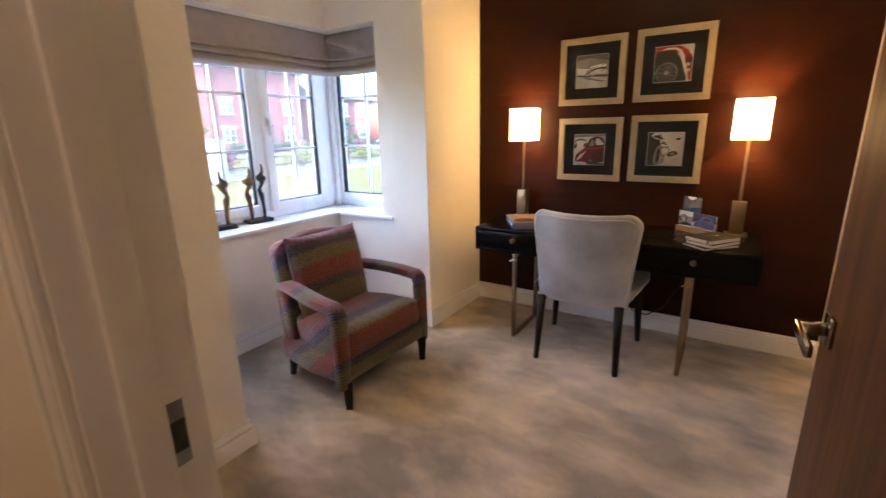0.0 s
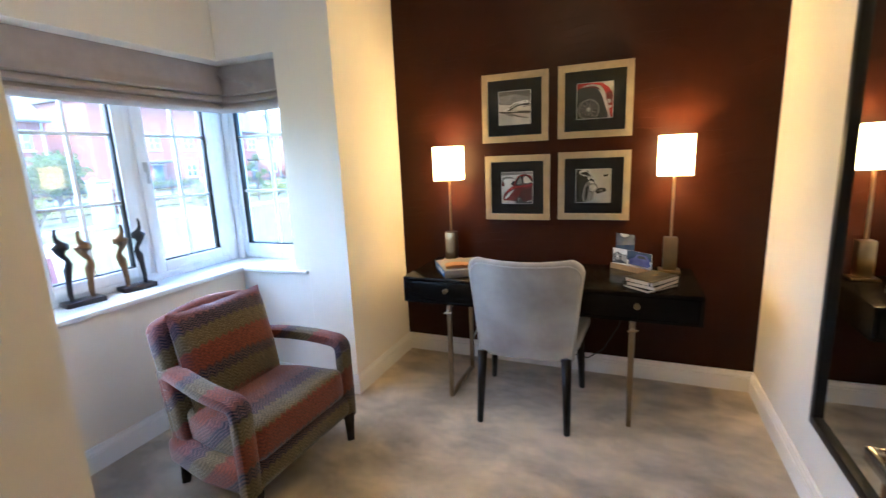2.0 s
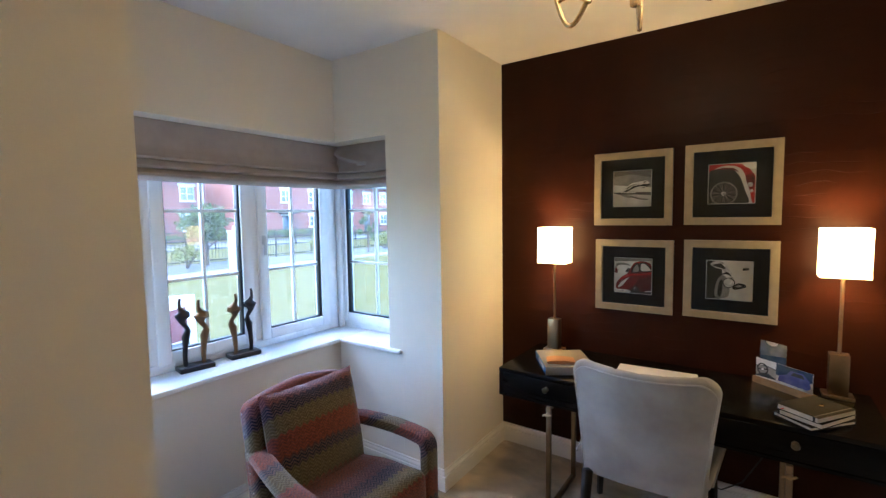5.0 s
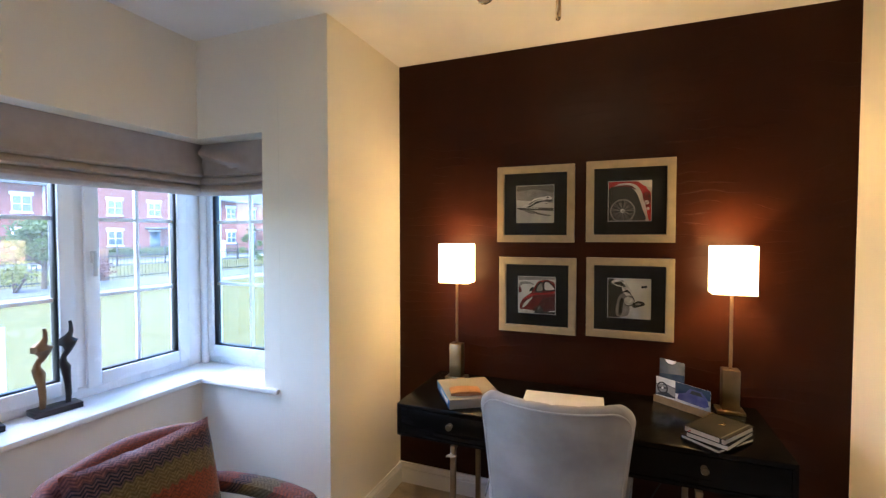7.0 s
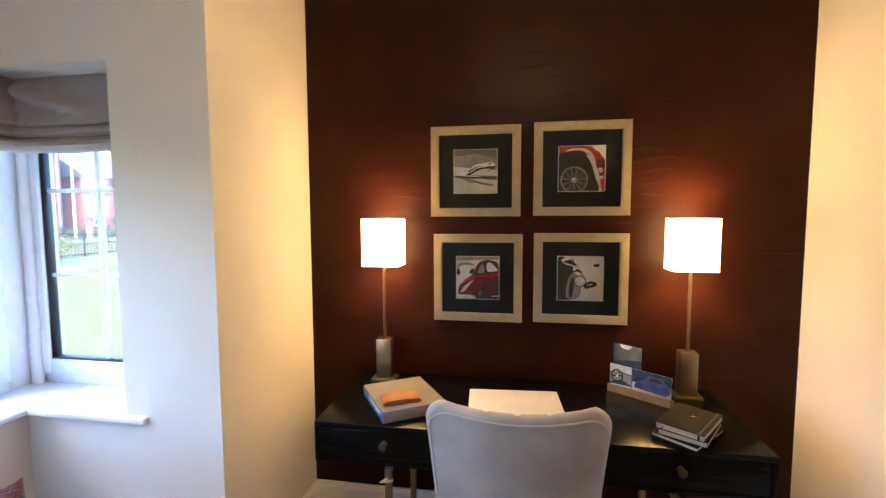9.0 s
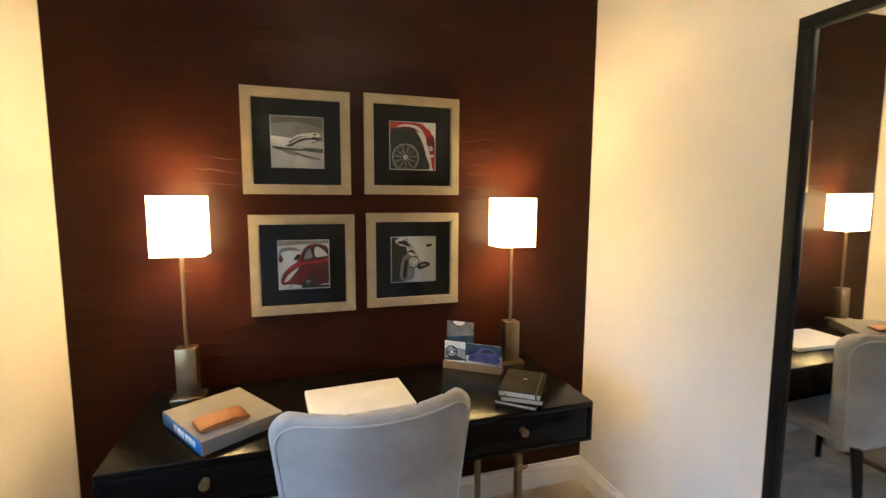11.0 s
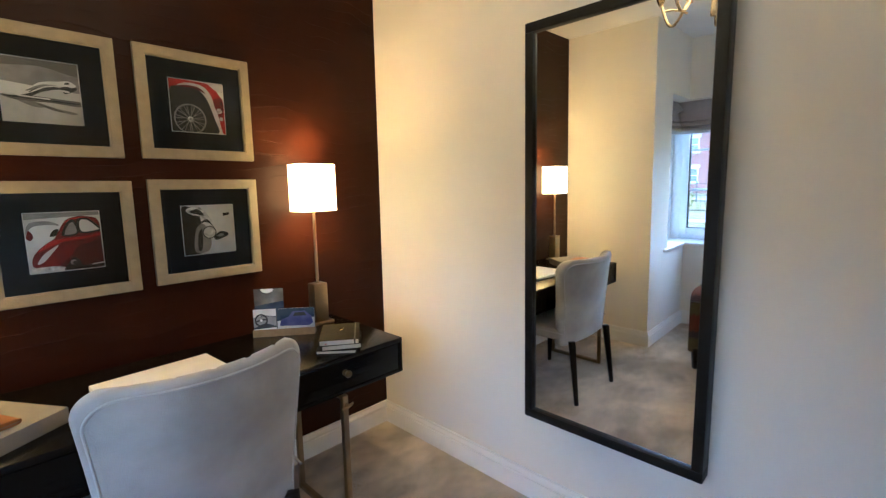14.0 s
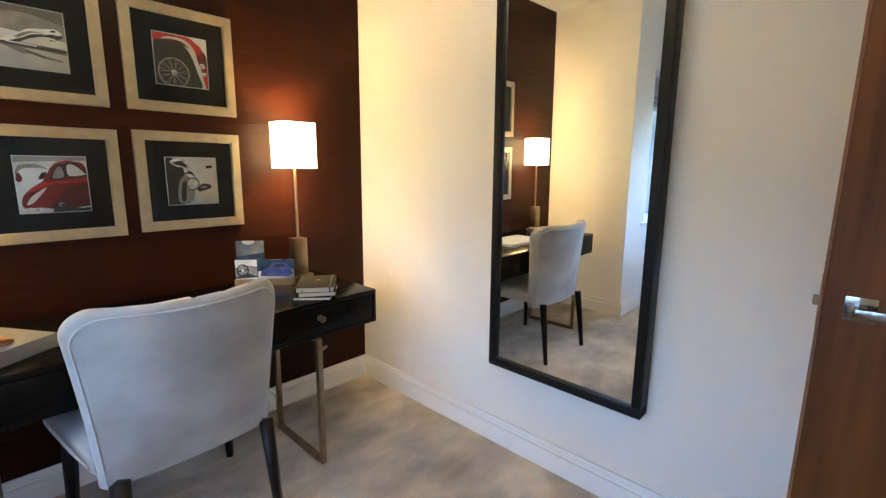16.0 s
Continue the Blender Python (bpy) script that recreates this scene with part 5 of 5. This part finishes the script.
LEAF_RED = material("red_shrub_leaf", (0.16, 0.058, 0.045), 0.7, second=(0.11, 0.045, 0.034), scale=6)
BARK = material("brown_bark", (0.12, 0.085, 0.06), 0.9, bump=0.5, bump_scale=40)
WOODPOST = material("brown_timber", (0.26, 0.13, 0.07), 0.8, second=(0.19, 0.09, 0.05), scale=8, bump=0.3)
PALEBLUE = material("pale_blue_paint", (0.42, 0.55, 0.62), 0.5)
WHITE_PAINT = material("white_exterior_paint", (0.7, 0.7, 0.69), 0.5, bump=0.05)
MAROON = material("maroon_print", (0.13, 0.04, 0.055), 0.5, second=(0.10, 0.03, 0.045), scale=4)
SLATEPRINT = material("slate_print", (0.08, 0.10, 0.13), 0.5)

ground = bmesh.new()
for a, b, c, d in ((-900, 900, -900, -1.5), (-900, 900, 4.3, 900), (-900, -3.5, -1.5, 4.3), (0.4, 900, -1.5, 4.3)):
    join(ground, block(a, b, c, d, GZ - 0.2, GZ))
bmesh.ops.remove_doubles(ground, verts=ground.verts[:], dist=0.001)
tagged(part("ground", ground, GRASS, smooth=False), "yellow-green lawn in front of the house", "lawn", kind="structure")
structure("path", block(-17.3, -16.1, -40, 90, GZ, GZ + 0.012), PAVING, "pale paved path at the edge of the lawn", "path")
structure("gravel_bed", block(-20.2, -17.304, -40, 90, GZ, GZ + 0.03), GRAVEL, "bed of grey slate chippings", "gravel")
structure("road", block(-37, -31, -90, 140, GZ, GZ + 0.01), ASPHALT, "grey street", "road")
structure("pavement", block(-30.996, -29, -90, 140, GZ, GZ + 0.11), PAVING, "pale pavement with a kerb along the street", "pavement")

# railing along the bed
fence = thing("railing_fence", pose(-20.0, 0, GZ), "black iron bow railing along the gravel bed", "fence")
rail = bmesh.new()
for z in (0.14, 0.98):
    box(rail, -0.02, 0.02, -10, 56, z, z + 0.045)
part("rail", rail, IRON, fence)
picket, postm = block(-0.008, 0.008, -0.008, 0.008, 0.0, 1.08), block(-0.03, 0.03, -0.03, 0.03, 0, 1.25)
pm_, sm_ = bpy.data.meshes.new("picket"), bpy.data.meshes.new("post")
for bm, me in ((picket, pm_), (postm, sm_)):
    bm.to_mesh(me)
    bm.free()
    me.materials.append(IRON)
for k in range(236):
    y = 6 + 0.15 * k
    ob = new("picket" if k % 14 else "post", pm_ if k % 14 else sm_)
    ob.parent, ob.location = fence, (0, y, 0.03)


def foliage(n, rx, ry, rz, size, seed, cz=0.0):
    """A loose crown of many small folded leaves, thinner towards its rim, with gaps."""
    rnd = random.Random(seed)
    vs, fs = [], []
    for _ in range(n):
        d = Vector((rnd.gauss(0, 1), rnd.gauss(0, 1), rnd.gauss(0, 1))).normalized()
        r = rnd.random() ** 0.45
        lump = 0.72 + 0.5 * noise.noise(d * 2.3 + Vector((seed, 0, 0)))
        p = Vector((d.x * rx, d.y * ry, d.z * rz)) * r * lump + Vector((0, 0, cz))
        e = Euler((rnd.uniform(0, 6.3), rnd.uniform(0, 6.3), rnd.uniform(0, 6.3))).to_matrix()
        s = size * rnd.uniform(0.6, 1.4)
        i = len(vs)
        for q in ((0, -s, 0), (s * 0.5, 0, s * 0.15), (0, s, 0), (-s * 0.5, 0, s * 0.15)):
            vs.append(p + e @ Vector(q))
        fs += [(i, i + 1, i + 2), (i, i + 2, i + 3)]
    me = bpy.data.meshes.new("leaves")
    me.from_pydata([tuple(v) for v in vs], [], fs)
    return me


def shrub(x, y, rx, rz, mat, label, n=900, seed=1, stem=0.25):
    root = thing("shrub", pose(x, y, GZ + 0.03), label, "shrub", "garden shrubs")
    me = foliage(n, rx, rx, rz, 0.075 * max(0.7, rx), seed, rz + stem * 0.3)
    me.materials.append(mat)
    ob = new("leaves", me)
    ob.parent = root
    tw = bmesh.new()
    rnd = random.Random(seed)
    for k in range(7):
        a = rnd.uniform(0, 6.3)
        tube(tw, [(0.05 * math.cos(a), 0.05 * math.sin(a), 0), (0.35 * rx * math.cos(a), 0.35 * rx * math.sin(a), rz * 0.7), (0.6 * rx * math.cos(a), 0.6 * rx * math.sin(a), rz * 1.4)], [0.025, 0.018, 0.008], 6)
    part("twigs", tw, BARK, root)


for k, (x, y, rx, rz, mat, lab) in enumerate((
        (-18.6, 8.0, 0.9, 0.55, LEAF_YELLOW, "low yellow-green shrub in the gravel bed"), (-18.8, 9.6, 0.7, 0.5, LEAF_YELLOW, "low yellow-green shrub in the gravel bed"),
        (-19.0, 12.1, 0.75, 0.55, LEAF_RED, "russet shrub beside the railing"), (-18.8, 16.2, 0.85, 0.6, LEAF_YELLOW, "golden shrub beside the railing"),
        (-18.9, 21.0, 0.8, 0.5, LEAF_YELLOW, "golden shrub beside the railing"), (-18.7, 27.0, 0.8, 0.5, LEAF_YELLOW, "golden shrub beside the railing"),
        (-18.8, 5.4, 0.8, 0.5, LEAF_YELLOW, "low yellow-green shrub in the gravel bed"), (-22.0, 33.0, 0.9, 0.6, LEAF, "green shrub behind the railing"))):
    shrub(x, y, rx, rz, mat, lab, 900, k + 3)

tree = thing("tree", pose(-19.2, 10.6, GZ + 0.03), "small bushy evergreen tree by the railing", "tree")
trunk = bmesh.new()
tube(trunk, [(0, 0, 0), (0.03, 0.02, 0.8), (0.0, 0.05, 1.6)], [0.09, 0.07, 0.04], 10)
rt = random.Random(4)
for k in range(9):
    a, z = rt.uniform(0, 6.3), rt.uniform(0.6, 1.4)
    tube(trunk, [(0.02, 0.02, z), (0.4 * math.cos(a), 0.4 * math.sin(a), z + 0.3), (0.75 * math.cos(a), 0.75 * math.sin(a), z + 0.75)], [0.035, 0.022, 0.008], 6)
part("trunk", trunk, BARK, tree)
crown = foliage(4200, 1.15, 1.15, 0.98, 0.075, 21, 1.70)
crown.materials.append(LEAF)
cr = new("crown", crown)
cr.parent = tree

top = thing("topiary_tree", pose(-17.9, 18.6, GZ + 0.03), "slim tree clipped into separate round pompons", "tree")
stems = bmesh.new()
tube(stems, [(0, 0, 0), (0.05, 0, 0.9), (0, 0.05, 2.0)], [0.05, 0.04, 0.03], 8)
rt = random.Random(9)
balls = [(0.0, 0.05, 2.15, 0.24)] + [(0.42 * math.cos(k * 1.9), 0.42 * math.sin(k * 1.9), 0.75 + 0.17 * k, 0.2) for k in range(7)]
for x, y, z, r in balls[1:]:
    tube(stems, [(0.03, 0.01, z - 0.2), (x * 0.6, y * 0.6, z - 0.12), (x, y, z)], [0.022, 0.018, 0.012], 6)
part("stem", stems, BARK, top)
for k, (x, y, z, r) in enumerate(balls):
    me = foliage(260, r, r, r, 0.045, 40 + k, 0)
    me.materials.append(LEAF)
    ob = new("pompon", me)
    ob.parent, ob.location = top, (x, y, z)

# board with a printed face that stands on the lawn close to the bay
sign = thing("sales_board", pose(-6.12, 2.89, GZ, 0, 0, 62), "low white-framed display board on the lawn", "sign")
part("board", block(-0.75, 0.75, -0.02, 0.02, 0.10, 1.10, 0.004), WHITE_PAINT, sign)
part("print_panel", block(-0.70, 0.70, -0.0235, -0.0205, 0.15, 1.05), PALE, sign)
for mat, o, k in ((MAROON, [(-0.5, 0.55), (0.1, 0.85), (0.66, 0.98), (0.68, 0.62), (0.3, 0.55)], 0), (SLATEPRINT, [(-0.1, 0.22), (0.68, 0.22), (0.68, 0.60), (0.2, 0.53)], 1), (LEAF_YELLOW, [(-0.68, 0.17), (0.0, 0.17), (-0.2, 0.42), (-0.68, 0.46)], 2)):
    bm = bmesh.new()
    prism(bm, o, -0.0262 - 0.001 * k, -0.0245 - 0.001 * k)
    part("printed_shape", bm, mat, sign, smooth=False)
for x in (-0.6, 0.6):
    part("stake", block(x - 0.03, x + 0.03, 0.021, 0.06, 0, 1.0), WHITE_PAINT, sign)

bol = thing("garden_post", pose(-15.9, 10.0, GZ), "pale blue-grey square post on the lawn", "post")
part("shaft", block(-0.22, 0.22, -0.22, 0.22, 0, 1.45, 0.03), PALEBLUE, bol)
part("cap", block(-0.25, 0.25, -0.25, 0.25, 1.4505, 1.5, 0.02), PALEBLUE, bol)
for y in (13.2, 17.6):
    tp = thing("timber_post", pose(-20.35, y, GZ), "brown timber post beside the railing", "post", "timber posts")
    part("shaft", block(-0.1, 0.1, -0.16, 0.16, 0, 1.3, 0.01), WOODPOST, tp)

# estate rail along the street
est = thing("estate_rail", pose(-28.6, 0, GZ), "low dark estate rail along the street", "fence")
for k in range(30):
    part("post", block(-0.03, 0.03, -8 + 3 * k - 0.03, -8 + 3 * k + 0.03, 0, 1.25), IRON, est)
er = bmesh.new()
for z in (0.4, 0.75, 1.1):
    box(er, -0.015, 0.015, -8, 79, z, z + 0.03)
part("rail", er, IRON, est)


def house(x, y, w, eaves, label):
    """A brick house that faces the garden: walls, roof, stone-headed windows with panes, door, downpipe and chimney."""
    root = thing("house", pose(x, y, GZ), label, "house", "houses across the street")
    body = block(-8, 0, 0, w, 0, eaves)
    part("wall", body, BRICK, root, smooth=False)
    roof = bmesh.new()
    prism(roof, [(-8.4, eaves), (0.4, eaves), (0.4, eaves + 0.15), (-4, eaves + 2.9), (-8.4, eaves + 0.15)], -0.3, w + 0.3)
    rf = part("roof", roof, ROOF, root, smooth=False)
    part("chimney", block(-4.4, -3.6, w * 0.8, w * 0.8 + 0.7, eaves + 2.0, eaves + 3.7), BRICK, rf)
    cols = 3
    for s, z in enumerate((0.95, 3.55)):
        for k in range(cols):
            cy = w * (k + 0.5) / cols
            if s == 0 and k == 1:
                d = part("door", block(-0.02, 0.05, cy - 0.48, cy + 0.48, 0.05, 2.15), FAR_PANE, root, "dark front door")
                part("canopy", block(0.0, 0.9, cy - 0.9, cy + 0.9, 2.35, 2.55), ROOF, root)
                part("door_surround", block(0.002, 0.04, cy - 0.6, cy + 0.6, 2.15, 2.3), WHITE_PAINT, d)
                continue
            ww, hh = 0.62, 1.25
            wdw = part("window", block(-0.05, 0.03, cy - ww, cy + ww, z, z + hh), WHITE_PAINT, root, "white casement window")
            for a, b in ((-ww + 0.09, -0.05), (0.05, ww - 0.09)):
                for c, e in ((z + 0.09, z + hh * 0.45), (z + hh * 0.5, z + hh - 0.09)):
                    part("pane", block(0.031, 0.037, cy + a, cy + b, c, e), FAR_PANE, wdw, smooth=False)
            part("lintel", block(0.001, 0.05, cy - ww - 0.12, cy + ww + 0.12, z + hh + 0.002, z + hh + 0.24), WHITE_PAINT, wdw, smooth=False)
            part("sill", block(0.001, 0.09, cy - ww - 0.08, cy + ww + 0.08, z - 0.12, z - 0.002), WHITE_PAINT, wdw, smooth=False)
    part("downpipe", block(0.0, 0.1, w - 0.35, w - 0.25, 0.1, eaves), WHITE_PAINT, root)


for x, y, w, e in ((-41, -12, 9, 5.4), (-41, 0.5, 9.5, 5.4), (-42, 12.5, 10, 5.6), (-41, 25, 10.5, 7.6), (-41, 37.5, 9, 5.4), (-42, 50, 10, 5.6), (-41, 63, 9.5, 5.4), (-41, 76, 9.5, 5.4)):
    house(x, y, w, e, "two-storey red brick house with white windows")

hedge = foliage(5200, 0.5, 16, 0.45, 0.09, 77, 0.45)
hedge.materials.append(LEAF)
hg = new("hedge", hedge)
hg.location = (-38.8, 26, GZ)
tagged(hg, "clipped dark green hedge before the houses", "hedge", kind="stuff")

# gate posts and a parked car by the street
for y in (14.6, 22.5):
    gp = thing("white_post", pose(-30.2, y * 1.25, GZ + 0.11), "white painted round-topped post by the street", "post", "white posts")
    part("shaft", lathe(bmesh.new(), [(0.16, 0), (0.16, 1.15), (0.15, 1.22), (0.11, 1.29), (0.04, 1.33)], 16), WHITE_PAINT, gp)
lamp = thing("street_lamp", pose(-37.5, 33.5, GZ), "tall white street lamp post", "street lamp")
part("column", tube(bmesh.new(), [(0, 0, 0), (0, 0, 3), (0, 0, 6)], [0.11, 0.09, 0.06], 10), WHITE_PAINT, lamp)
part("lantern", block(-0.2, 0.5, -0.12, 0.12, 6, 6.14, 0.03), WHITE_PAINT, lamp)

CARPAINT = material("dark_car_paint", (0.03, 0.035, 0.045), 0.25, coat=0.5)
RUBBER = material("black_tyre", (0.02, 0.02, 0.02), 0.8)
car = thing("parked_car", pose(-35.0, 44.0, GZ + 0.01, 0, 0, 90), "dark saloon car parked across the street", "car")
bodyw = bmesh.new()
prism(bodyw, curve([(-2.1, 0.35), (-2.15, 0.75), (-1.5, 0.92), (-0.9, 0.98), (1.1, 1.0), (2.0, 0.92), (2.15, 0.6), (2.1, 0.35)], 3), -0.86, 0.86)
part("body", bodyw, CARPAINT, car)
cabin = bmesh.new()
prism(cabin, curve([(-1.0, 0.95), (-0.35, 1.42), (0.7, 1.45), (1.5, 1.0)], 3), -0.72, 0.72)
part("cabin", cabin, FAR_PANE, car)
for x in (-1.35, 1.35):
    for y in (-0.82, 0.82):
        wh = bmesh.new()
        lathe(wh, [(0.31, -0.1), (0.33, -0.06), (0.33, 0.06), (0.31, 0.1)], 20)
        wh.transform(pose(x, y, 0.33, 90))
        wheel_part = part("wheel", wh, RUBBER, car)
        hub = lathe(bmesh.new(), [(0.2, -0.106), (0.2, 0.106)], 14)
        hub.transform(pose(x, y, 0.33, 90))
        part("rim", hub, GREY_METAL, wheel_part)

# rain on the panes
rd = random.Random(12)
DROP = pane_glass("rain_drop", (0.9, 0.95, 1.0), 0.05, 0.35)
drops = bmesh.new()
for _ in range(150):
    y, z, r = rd.uniform(2.87, 3.28), 1.35 + 0.7 * rd.random() ** 0.7, rd.uniform(0.0009, 0.0022)
    b = bmesh.new()
    bmesh.ops.create_icosphere(b, subdivisions=1, radius=r, matrix=Matrix.Translation((WX - 0.004, y, z)) @ Matrix.Diagonal((0.5, 1, 1.2, 1)))
    join(drops, b)
tagged(part("rain_drops", drops, DROP), "rain drops clinging to the outer pane", "rain drops", kind="stuff")
